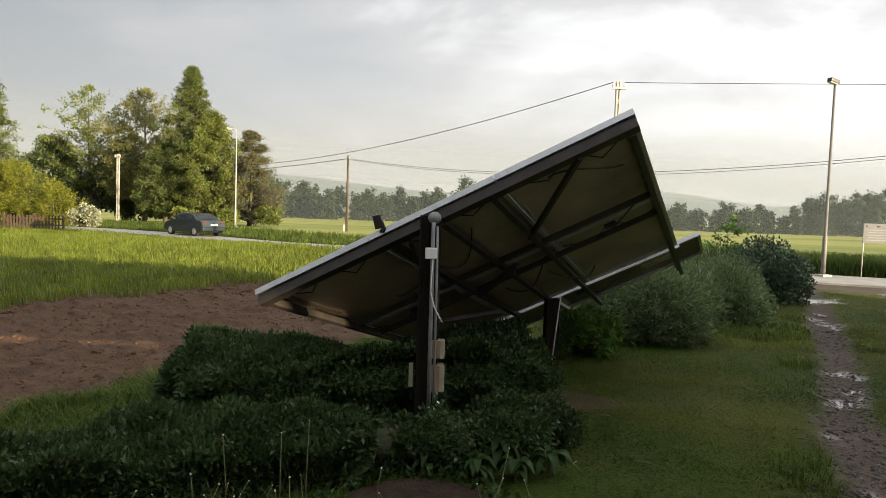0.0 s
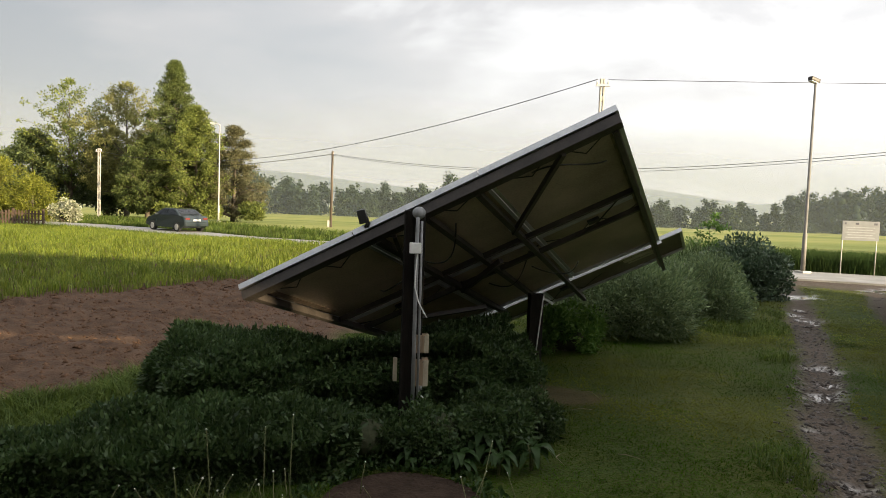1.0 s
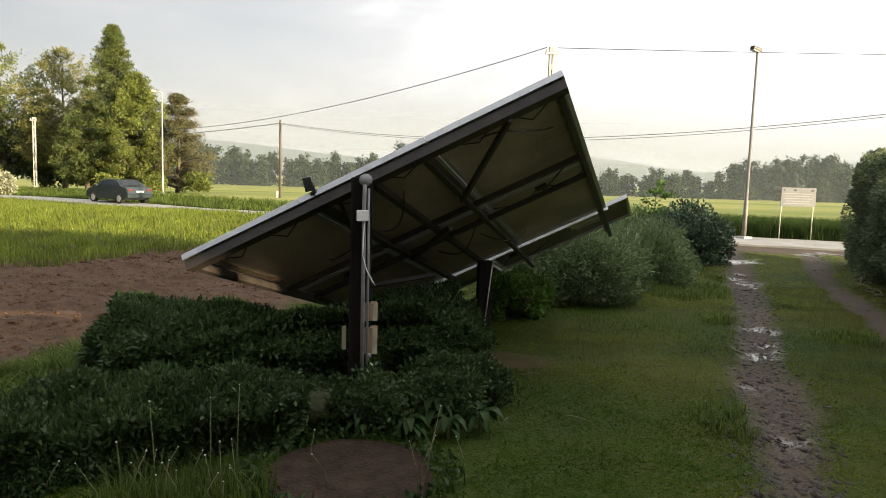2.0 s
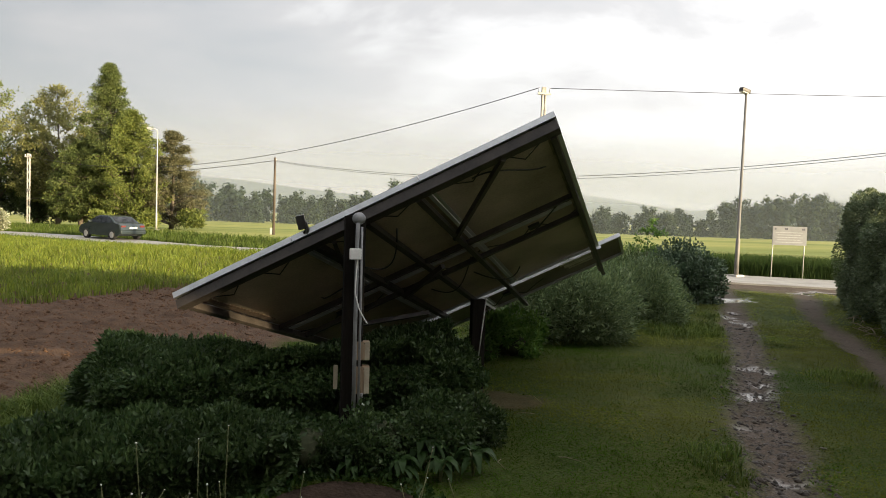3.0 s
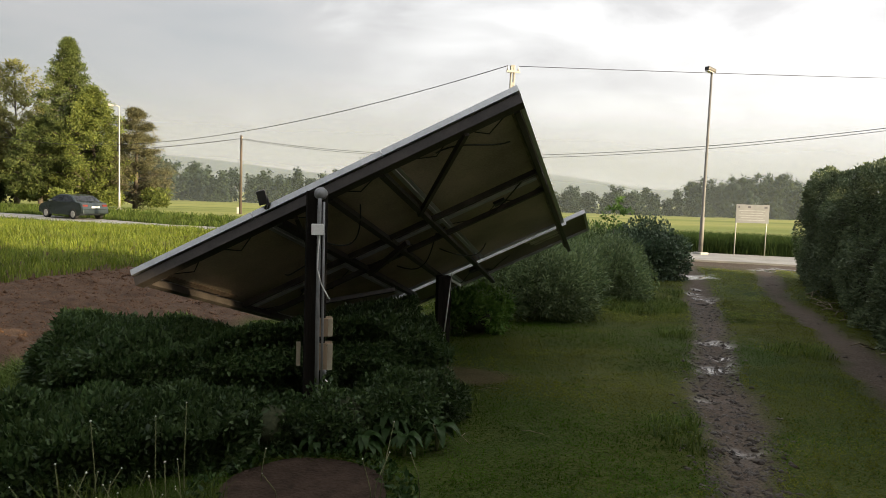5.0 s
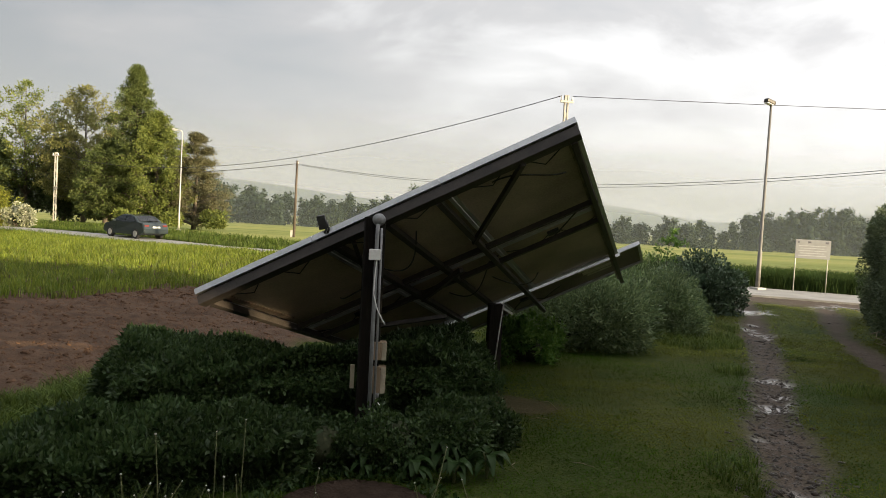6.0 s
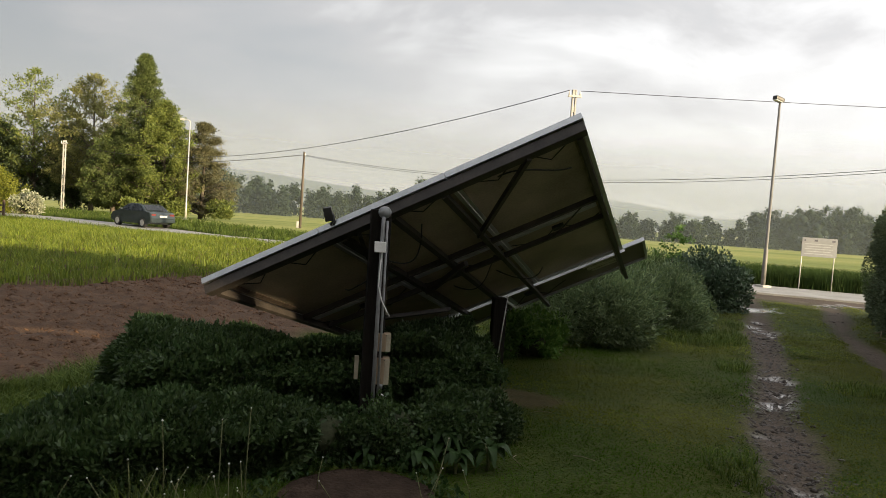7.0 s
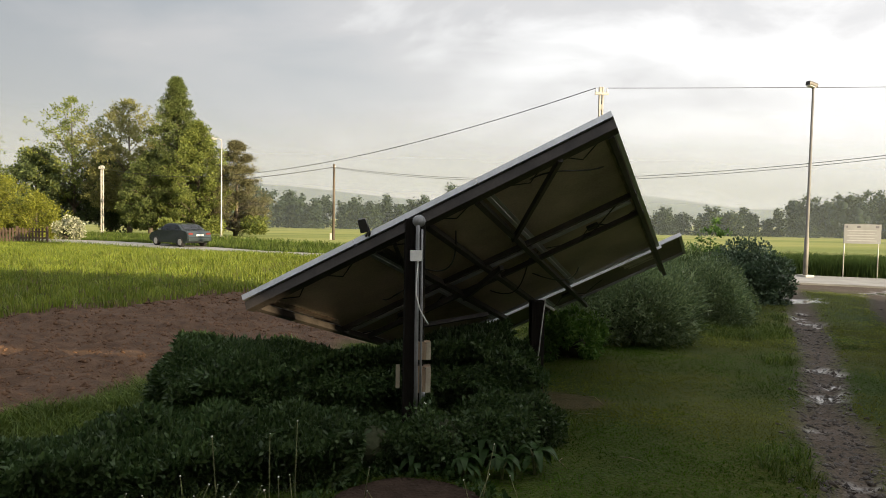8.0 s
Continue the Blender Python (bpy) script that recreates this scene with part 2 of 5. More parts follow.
def cloud_mat():
    """Low cloud that hides the ridge: thin at its foot, thick over the hill, open again above."""
    m, nd, ln, b = base_mat("low_cloud", 1.0)
    nd.remove(b)
    co = nd.new("ShaderNodeTexCoord")
    sep = nd.new("ShaderNodeSeparateXYZ")
    ln.new(co.outputs["Object"], sep.inputs[0])
    mp = nd.new("ShaderNodeMapping")
    mp.inputs["Scale"].default_value = (0.004, 0.004, 0.012)
    ln.new(co.outputs["Object"], mp.inputs[0])
    ns = nd.new("ShaderNodeTexNoise")
    ns.inputs["Scale"].default_value, ns.inputs["Detail"].default_value = 1.0, 6
    ln.new(mp.outputs[0], ns.inputs["Vector"])
    lift = nd.new("ShaderNodeMath")
    lift.operation = "MULTIPLY_ADD"
    ln.new(ns.outputs[0], lift.inputs[0])
    lift.inputs[1].default_value = 60
    ln.new(sep.outputs[2], lift.inputs[2])
    share = nd.new("ShaderNodeMapRange")
    share.inputs[1].default_value, share.inputs[2].default_value = 0, 260
    ln.new(lift.outputs[0], share.inputs[0])
    rp = nd.new("ShaderNodeValToRGB")
    el = rp.color_ramp.elements
    el[0].position, el[0].color = 0.10, (0.30, 0.30, 0.30, 1)
    el[1].position, el[1].color = 0.62, (0, 0, 0, 1)
    for at, w in ((0.20, 0.45), (0.29, 0.80), (0.42, 0.45)):
        e = rp.color_ramp.elements.new(at)
        e.color = (w, w, w, 1)
    ln.new(share.outputs[0], rp.inputs[0])
    df = nd.new("ShaderNodeBsdfDiffuse")
    df.inputs[0].default_value = (0.25, 0.285, 0.37, 1)
    tr = nd.new("ShaderNodeBsdfTransparent")
    ms = nd.new("ShaderNodeMixShader")
    ln.new(rp.outputs[0], ms.inputs[0])
    ln.new(tr.outputs[0], ms.inputs[1])
    ln.new(df.outputs[0], ms.inputs[2])
    ln.new(ms.outputs[0], nd["Material Output"].inputs[0])
    return m


M_LOWCLOUD = cloud_mat()
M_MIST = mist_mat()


def ground_mat():
    """Lawn, ploughed soil, gravel and far meadow on one sheet, mixed by painted weights."""
    m, nd, ln, b = base_mat("ground_surface", 0.9)
    geo = nd.new("ShaderNodeNewGeometry")

    def noise_tex(scale, detail=4):
        n = nd.new("ShaderNodeTexNoise")
        n.inputs["Scale"].default_value, n.inputs["Detail"].default_value = scale, detail
        ln.new(geo.outputs["Position"], n.inputs["Vector"])
        return n

    def tone(n, a, c, lo=0.35, hi=0.65):
        r = nd.new("ShaderNodeValToRGB")
        r.color_ramp.elements[0].position, r.color_ramp.elements[1].position = lo, hi
        r.color_ramp.elements[0].color, r.color_ramp.elements[1].color = (*a, 1), (*c, 1)
        ln.new(n.outputs[0], r.inputs[0])
        return r.outputs[0]

    def attr(name):
        a = nd.new("ShaderNodeAttribute")
        a.attribute_name = name
        return a.outputs["Fac"]

    def mix(f, a, c):
        x = nd.new("ShaderNodeMix")
        x.data_type = "RGBA"
        ln.new(f, x.inputs[0])
        ln.new(a, x.inputs[6])
        ln.new(c, x.inputs[7])
        return x.outputs[2]

    big, mid, fine = noise_tex(0.55), noise_tex(6), noise_tex(45, 3)
    far = noise_tex(0.03, 5)
    lawn = mix(mid.outputs[0], tone(big, (0.018, 0.042, 0.003), (0.070, 0.074, 0.010)), tone(fine, (0.022, 0.042, 0.004), (0.054, 0.062, 0.008)))
    soil = mix(fine.outputs[0], tone(mid, (0.040, 0.024, 0.014), (0.120, 0.072, 0.044)), tone(big, (0.054, 0.032, 0.020), (0.085, 0.052, 0.033)))
    grav = mix(mid.outputs[0], tone(fine, (0.030, 0.022, 0.016), (0.125, 0.098, 0.076)), tone(big, (0.050, 0.037, 0.027), (0.10, 0.077, 0.058)))
    lie = nd.new("ShaderNodeMapping")
    lie.inputs["Scale"].default_value = (0.012, 0.075, 1)
    ln.new(geo.outputs["Position"], lie.inputs[0])
    bands = noise_tex(1.0, 5)
    ln.new(lie.outputs[0], bands.inputs["Vector"])
    fld = mix(far.outputs[0], tone(bands, (0.11, 0.15, 0.030), (0.36, 0.34, 0.12), 0.36, 0.66), tone(far, (0.15, 0.19, 0.036), (0.32, 0.31, 0.09), 0.3, 0.7))
    col = mix(attr("soil"), lawn, soil)
    col = mix(attr("gravel"), col, grav)
    col = mix(attr("field"), col, fld)
    ln.new(col, b.inputs["Base Color"])
    shine = nd.new("ShaderNodeMapRange")
    shine.inputs[3].default_value, shine.inputs[4].default_value = 0.2, 0.55
    ln.new(attr("wet"), shine.inputs[0])
    ln.new(shine.outputs[0], b.inputs["Specular IOR Level"])
    wet = nd.new("ShaderNodeMapRange")
    wet.inputs[3].default_value, wet.inputs[4].default_value = 0.9, 0.08
    ln.new(attr("wet"), wet.inputs[0])
    ln.new(wet.outputs[0], b.inputs["Roughness"])
    bp = nd.new("ShaderNodeBump")
    bp.inputs["Strength"].default_value, bp.inputs["Distance"].default_value = 0.7, 0.03
    still = nd.new("ShaderNodeMapRange")
    still.inputs[3].default_value, still.inputs[4].default_value = 0.7, 0.04
    ln.new(attr("wet"), still.inputs[0])
    ln.new(still.outputs[0], bp.inputs["Strength"])
    ln.new(fine.outputs[0], bp.inputs["Height"])
    ln.new(bp.outputs[0], b.inputs["Normal"])
    return m


M_GROUND = ground_mat()

# ---- mesh helpers ----
rng = np.random.default_rng(7)


def hash3(ix, iy, iz):
    h = (ix * 374761393 + iy * 668265263 + iz * 2147483647) & 0x7FFFFFFF
    h = (h ^ (h >> 13)) * 1274126177 & 0x7FFFFFFF
    return ((h ^ (h >> 16)) & 0xFFFF) / 65535.0


def vnoise(p, scale=1.0):
    """Smooth value noise in 0..1 for an array of points."""
    q = np.asarray(p, float) * scale
    i = np.floor(q).astype(np.int64)
    f = q - i
    f = f * f * (3 - 2 * f)
    out = 0
    for dx in (0, 1):
        for dy in (0, 1):
            for dz in (0, 1):
                w = (f[:, 0] if dx else 1 - f[:, 0]) * (f[:, 1] if dy else 1 - f[:, 1]) * (f[:, 2] if dz else 1 - f[:, 2])
                out = out + w * hash3(i[:, 0] + dx, i[:, 1] + dy, i[:, 2] + dz)
    return out


def xyz(x, y, z=0.0):
    x, y = np.asarray(x, float), np.asarray(y, float)
    return np.stack([x, y, np.broadcast_to(z, x.shape)], 1)


def np_mesh(name, v, f, material, parent=None, smooth=False):
    """A mesh object from arrays of vertices (n, 3) and faces (m, k)."""
    v, f = np.asarray(v, np.float32), np.asarray(f, np.int32)
    me = bpy.data.meshes.new(name)
    me.vertices.add(len(v))
    me.vertices.foreach_set("co", v.ravel())
    me.loops.add(f.size)
    me.polygons.add(len(f))
    me.loops.foreach_set("vertex_index", f.ravel())
    me.polygons.foreach_set("loop_start", np.arange(len(f), dtype=np.int32) * f.shape[1])
    if smooth:
        me.polygons.foreach_set("use_smooth", np.ones(len(f), bool))
    me.update(calc_edges=True)
    me.materials.append(material)
    ob = new(name, me)
    ob.parent = parent
    return ob


def part(name, bm, material, parent=None, label=""):
    me = bpy.data.meshes.new(name)
    bm.to_mesh(me)
    bm.free()
    me.materials.append(material)
    ob = new(name, me)
    ob.parent = parent
    if label:
        ob["label"] = label
    return ob


def thing(name, at, label, category, group="", kind=""):
    e = new(name)
    e.matrix_world = at if isinstance(at, Matrix) else Matrix.Translation(at)
    e.empty_display_size = 0.1
    return tagged(e, label, category, group, kind)


def add_box(bm, size, m=Matrix(), bevel=0.0):
    made = bmesh.ops.create_cube(bm, size=1, matrix=m @ Matrix.Diagonal((*size, 1)))
    if bevel:
        edges = list({e for v in made["verts"] for e in v.link_edges})
        bmesh.ops.bevel(bm, geom=edges, offset=bevel, segments=2, affect="EDGES", profile=0.7)
    return bm


def box(size, at=(0, 0, 0), rot=(0, 0, 0), bevel=0.0):
    return add_box(bmesh.new(), size, pose(*at, *rot), bevel)


def tube(pts, radii, sides=8, bm=None):
    """A tapered tube along points, with closed ends."""
    bm = bm or bmesh.new()
    pts = [Vector(p) for p in pts]
    rings = []
    for i, p in enumerate(pts):
        d = (pts[min(i + 1, len(pts) - 1)] - pts[max(i - 1, 0)]).normalized()
        a = d.cross(Vector((0.31, 0.95, 0.05)) if abs(d.y) < 0.8 else Vector((1, 0, 0.1))).normalized()
        b2 = d.cross(a)
        r = radii[i] if hasattr(radii, "__len__") else radii
        rings.append([bm.verts.new(p + r * (math.cos(k * 2 * math.pi / sides) * a + math.sin(k * 2 * math.pi / sides) * b2)) for k in range(sides)])
    for q0, q1 in zip(rings, rings[1:]):
        for k in range(sides):
            fc = bm.faces.new((q0[k], q0[(k + 1) % sides], q1[(k + 1) % sides], q1[k]))
            fc.smooth = True
    bm.faces.new(list(reversed(rings[0])))
    bm.faces.new(rings[-1])
    return bm


def leaf_quads(p, n, length, width, spread=0.8, droop=0.0):
    """Diamond leaves at points p that look along n, folded a little along the midrib."""
    k = len(p)
    d = n + spread * rng.normal(size=(k, 3))
    d[:, 2] -= droop
    d /= np.linalg.norm(d, axis=1)[:, None] + 1e-9
    side = np.cross(d, rng.normal(size=(k, 3)))
    side /= np.linalg.norm(side, axis=1)[:, None] + 1e-9
    up = np.cross(side, d)
    ln_ = (length * rng.uniform(0.65, 1.3, k))[:, None]
    wd = (width * rng.uniform(0.7, 1.25, k))[:, None]
    v = np.stack([p, p + d * ln_ * 0.5 + side * wd * 0.5 + up * wd * 0.15, p + d * ln_, p + d * ln_ * 0.5 - side * wd * 0.5 + up * wd * 0.15], 1)
    return v.reshape(-1, 3), np.arange(4 * k).reshape(k, 4)


def blades(p, height, width, lean=0.35):
    """Grass blades: a bent strip of two triangles' width at each point."""
    k = len(p)
    a = rng.uniform(0, 2 * math.pi, k)
    side = np.stack([np.cos(a), np.sin(a), 0 * a], 1)
    b2 = rng.uniform(0, 2 * math.pi, k)
    tilt = np.stack([np.cos(b2), np.sin(b2), 0 * a], 1) * (lean * rng.uniform(0.2, 1.2, k))[:, None]
    h = (height * rng.uniform(0.55, 1.25, k))[:, None]
    w = width * rng.uniform(0.7, 1.3, k)[:, None]
    up = np.array([0, 0, 1.0])
    m = p + h * 0.6 * (up + tilt * 0.5)
    t = p + h * (up * (1 - 0.25 * lean) + tilt * 1.3)
    v = np.stack([p - side * w * 0.5, p + side * w * 0.5, m + side * w * 0.4, t, m - side * w * 0.4], 1)
    base = 5 * np.arange(k)[:, None]
    return v.reshape(-1, 3), np.concatenate([base + np.array([[0, 1, 2, 4]]), ]), base + np.array([[4, 2, 3]])


def blade_mesh(name, p, height, width, material, lean=0.35):
    v, quads, tris = blades(p, height, width, lean)
    f = np.concatenate([quads, np.concatenate([tris, tris[:, 2:3]], 1)])
    me = bpy.data.meshes.new(name)
    nq, nt = len(quads), len(tris)
    me.vertices.add(len(v))
    me.vertices.foreach_set("co", v.astype(np.float32).ravel())
    me.loops.add(nq * 4 + nt * 3)
    me.polygons.add(nq + nt)
    me.loops.foreach_set("vertex_index", np.concatenate([quads.ravel(), tris.ravel()]).astype(np.int32))
    me.polygons.foreach_set("loop_start", np.concatenate([np.arange(nq) * 4, nq * 4 + np.arange(nt) * 3]).astype(np.int32))
    me.update(calc_edges=True)
    me.materials.append(material)
    return new(name, me)


# ---- plan of the ground ----
ROAD = [(60, 2), (30, 12.5), (20, 16.3), (14, 18.7), (10.5, 20.2), (7, 21.9), (4, 23.6), (0, 26.6), (-4.4, 30.6), (-9.8, 37.0), (-16.4, 42.4), (-22.1, 45.8), (-37, 53), (-66, 66), (-140, 92)]
TRACK_A = [(0.6, 0.2), (1.5, 2.0), (2.38, 3.5), (2.9, 4.5), (3.53, 5.95), (4.28, 7.35), (5.12, 8.95), (6.3, 11.4), (7.9, 14.7), (9.6, 18.6)]
TRACK_B = [(2.0, 0.4), (3.4, 2.8), (4.95, 5.2), (5.95, 7.2), (7.95, 11.65), (9.9, 15.0), (11.6, 18.2)]


def line_dist(x, y, line):
    """Distance to a polyline, signed: positive on its left."""
    best = np.full(np.shape(x), 1e9)
    sign = np.ones(np.shape(x))
    for (x0, y0), (x1, y1) in zip(line, line[1:]):
        dx, dy = x1 - x0, y1 - y0
        t = np.clip(((x - x0) * dx + (y - y0) * dy) / (dx * dx + dy * dy), 0, 1)
        ex, ey = x - x0 - t * dx, y - y0 - t * dy
        d = np.hypot(ex, ey)
        near = d < best
        best = np.where(near, d, best)
        sign = np.where(near, np.where(dx * ey - dy * ex > 0, 1.0, -1.0), sign)
    return best * sign


def soft_step(d, w):
    return np.clip(0.5 - d / w, 0, 1)


def crop_side(x, y):
    """Positive inside the cereal field, in metres from its edge."""
    return ((y - 14.1) * 0.54 - (x + 3.86) * 0.84) * 1.0


def soil_side(x, y):
    """Positive on the ploughed side of the garden's edge."""
    return ((y - 5.6) * 0.45 - (x + 2.6) * 0.9)


def road_side(x, y):
    return line_dist(x, y, ROAD)


def zones(x, y):
    p = xyz(x, y)
    w1, w2 = vnoise(p, 0.8) - 0.5, vnoise(p, 4.0) - 0.5
    wob = w1 * 0.5 + w2 * 0.35
    rd = road_side(x, y)
    soil = soft_step(-(soil_side(x, y) + wob * 0.9), 0.35) * (rd > 2.0) * (y < 40)
    ta = soft_step(np.abs(line_dist(x, y, TRACK_A)) - 0.22 + wob * 0.35, 0.22)
    tb = soft_step(np.abs(line_dist(x, y, TRACK_B)) - 0.20 + wob * 0.35, 0.22)
    apron = soft_step(rd - 3.4 + wob * 1.5, 1.2) * soft_step(np.abs(x - 10.0) - 3.2 + wob, 1.0) * (rd > -2)
    bed = soft_step(np.hypot((x - 1.02) / 0.55, (y - 6.2) / 0.33) - 1 + wob * 1.2, 0.3)
    gravel = np.clip(np.maximum(np.maximum(ta, tb), apron), 0, 1)
    field = soft_step(rd + 4.0 + wob, 1.0)
    wet = np.clip(ta * soft_step(0.50 + 0.20 * np.clip(np.abs(y - 6.8) / 2.2, 0, 1) - vnoise(p, 2.2) * 0.55 - vnoise(p, 9.0) * 0.45, 0.10), 0, 1) * (y > 3)
    pud = soft_step(np.hypot((x - 8.0) / 0.42, (y - 14.75) / 0.5) - 1 + w2 * 1.2, 0.2)
    pud = np.maximum(pud, soft_step(np.hypot((x - 11.3) / 0.9, (y - 16.4) / 0.6) - 1 + w2 * 1.5, 0.2))
    return np.maximum(soil, bed * 0.6), gravel, field, np.maximum(wet, pud)


def far_fall(y):
    u = np.clip((np.asarray(y, float) - 24) / 14, 0, 1)
    return -0.48 * u * u * (3 - 2 * u) - np.clip(y - 45, 0, 300) * 0.0165


def ground_z(x, y):
    """Height of the ground: level near, falling gently to the far meadows."""
    x, y = np.asarray(x, float), np.asarray(y, float)
    p = xyz(x.ravel(), y.ravel())
    fall = far_fall(y.ravel())
    near = (np.abs(p[:, 0]) < 30) & (p[:, 1] < 45) & (p[:, 1] > -20)
    z = fall
    soil, grav, field, wet = zones(p[:, 0], p[:, 1])
    rough = (vnoise(p, 7.0) - 0.5) * 0.04 + (vnoise(p, 2.5) - 0.5) * 0.07
    soilz = rough * 1.3 + 0.03 * np.sin((p[:, 1] * 0.54 - p[:, 0] * 0.84) * 9)
    z = z + near * (np.where(soil_side(p[:, 0], p[:, 1]) > -0.6, soil, 0) * soilz + (1 - soil) * ((vnoise(p, 1.1) - 0.5) * 0.05 + (vnoise(p, 6.0) - 0.5) * 0.02) * (1 - grav))
    z = z + near * (grav * (-0.03 + (vnoise(p, 11.0) - 0.5) * 0.03 * (1 - wet)) - 0.012 * wet)
    rd = road_side(p[:, 0], p[:, 1])
    bank = np.clip((-rd - 2.2) / 2.2, 0, 1) * np.clip((4 - p[:, 0]) / 6, 0, 1) * np.clip((95 - p[:, 1]) / 35, 0, 1)
    z = z + 0.34 * bank * bank * (3 - 2 * bank)
    z = np.where(np.abs(rd) < 2.0, fall - 0.02, z)
    return z.reshape(x.shape)


def steps(marks):
    out = []
    for a, b2, s in marks:
        out += list(np.arange(a, b2, s))
    return np.array(out + [marks[-1][1]])


gx = steps([(-3000, -600, 600), (-600, -100, 100), (-100, -30, 10), (-30, -12, 1.0), (-12, -6, 0.25), (-6, 8, 0.085), (8, 14, 0.25), (14, 30, 2), (30, 100, 10), (100, 600, 100), (600, 3000, 600)])
gy = steps([(-600, -100, 100), (-100, -20, 20), (-20, 2, 2.0), (2, 12, 0.085), (12, 24, 0.22), (24, 48, 1.0), (48, 100, 6), (100, 600, 50), (600, 3000, 400)])
XX, YY = np.meshgrid(gx, gy)
gv = np.stack([XX.ravel(), YY.ravel(), ground_z(XX, YY).ravel()], 1)
nx, ny = len(gx), len(gy)
ii = (np.arange(ny - 1)[:, None] * nx + np.arange(nx - 1)[None, :]).ravel()
ground = np_mesh("ground", gv, np.stack([ii, ii + 1, ii + nx + 1, ii + nx], 1), M_GROUND, smooth=True)
tagged(ground, "worn lawn, ploughed soil and gravel wheel tracks on level ground", "ground", kind="structure")
for key, w in zip(("soil", "gravel", "field", "wet"), zones(gv[:, 0], gv[:, 1])):
    at = ground.data.attributes.new(key, "FLOAT", "POINT")
    at.data.foreach_set("value", np.asarray(w, np.float32))


def road_strip(name, off, half, z, material, label):
    """A strip that follows the road's line at an offset to its left."""
    pts = []
    for i, (x, y) in enumerate(ROAD):
        a, b2 = ROAD[max(i - 1, 0)], ROAD[min(i + 1, len(ROAD) - 1)]
        d = Vector((b2[0] - a[0], b2[1] - a[1])).normalized()
        nrm = Vector((-d.y, d.x))
        pts.append((Vector((x, y)) + nrm * (off + half), Vector((x, y)) + nrm * (off - half)))
    bm = bmesh.new()
    prev = None
    for l, r in pts:
        gz = float(far_fall((l.y + r.y) / 2))
        row = [bm.verts.new((l.x, l.y, gz - 0.15)), bm.verts.new((l.x, l.y, gz + z)), bm.verts.new((r.x, r.y, gz + z)), bm.verts.new((r.x, r.y, gz - 0.15))]
        if prev:
            for k in range(3):
                bm.faces.new((prev[k], prev[k + 1], row[k + 1], row[k]))
        prev = row
    bmesh.ops.recalc_face_normals(bm, faces=bm.faces)
    return tagged(part(name, bm, material), label, "road", kind="structure")


road_strip("road", 0.0, 1.55, 0.03, M_ASPHALT, "narrow grey asphalt lane with worn edges")

# ---- unseen barn shape beside the house, added only to shade the garden ----
barn = thing("barn", (5.2, -1.15, 0), "unseen plank barn added to shade the garden", "barn")
part("shade_wall", box((12.4, 0.1, 2.72), (6.2, 0, 1.36)), M_FENCE, barn)
# slot left between the boards drops a streak of sun on the soil
part("shade_wall", box((8.9, 0.1, 0.21), (7.95, 0, 2.825)), M_FENCE, barn)
part("shade_wall", box((10.9, 0.1, 0.27), (6.95, 0, 3.065)), M_FENCE, barn)
part("shade_wall", box((12.4, 0.1, 2.25), (6.2, 0, 4.325)), M_FENCE, barn)
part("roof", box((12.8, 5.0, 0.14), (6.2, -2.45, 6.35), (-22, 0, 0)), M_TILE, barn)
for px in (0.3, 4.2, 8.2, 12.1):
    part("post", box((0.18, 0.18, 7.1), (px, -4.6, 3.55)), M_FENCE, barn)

# ---- house behind the camera, unseen, its bulk added to dim the near lawn ----
house = thing("house", (-0.4, -1.15, 0), "unseen rendered two-storey house with a tiled roof, added to dim the lawn", "house")
part("wall", box((12.0, 0.3, 5.0), (-0.5, 0, 2.5)), M_WALL, house)
part("wall", box((0.3, 7.0, 5.0), (-6.45, -3.65, 2.5)), M_WALL, house)
part("wall", box((0.3, 7.0, 5.0), (5.25, -3.65, 2.5)), M_WALL, house)
part("roof", box((12.3, 6.1, 0.16), (-0.6, -1.25, 6.35), (-32, 0, 0)), M_TILE, house)
part("gutter", tube([(-6.7, 1.42, 4.72), (5.5, 1.42, 4.72)], 0.06, 10), M_GALV, house)

# ---- solar tracker ----
PA, PB, PC = Vector((-1.400, 5.176, 1.026)), Vector((1.180, 4.471, 2.362)), Vector((2.487, 7.454, 1.409))
E1 = (PB - PA).normalized()
EN = E1.cross(PC - PB).normalized()
EU = EN.cross(E1)
TILT = Matrix((E1, EU, EN)).transposed().to_4x4()
TILT.translation = PA


def tilted(bm):
    bmesh.ops.transform(bm, matrix=TILT, verts=bm.verts)
    return bm


def slab(s0, s1, r0, r1, d0, d1, bevel=0.0):
    return tilted(box((s1 - s0, r1 - r0, d1 - d0), ((s0 + s1) / 2, (r0 + r1) / 2, (d0 + d1) / 2), bevel=bevel))


def beam(p, q, w, h):
    """A square bar between two places (s, r, depth) on the tilted frame."""
    p, q = Vector(p), Vector(q)
    m = (q - p).to_track_quat("Y", "Z").to_matrix().to_4x4()
    m.translation = (p + q) / 2
    return tilted(add_box(bmesh.new(), (w, (q - p).length, h), m, 0.004))


tracker = thing("solar_tracker", (-0.09, 4.72, 0), "tilted solar array seen from below on dark posts", "solar panel")


def tracker_part(name, bm, material, parent=None, label=""):
    ob = part(name, bm, material, parent or tracker, label)
    if parent is None:
        ob.matrix_parent_inverse = tracker.matrix_world.inverted()
    return ob


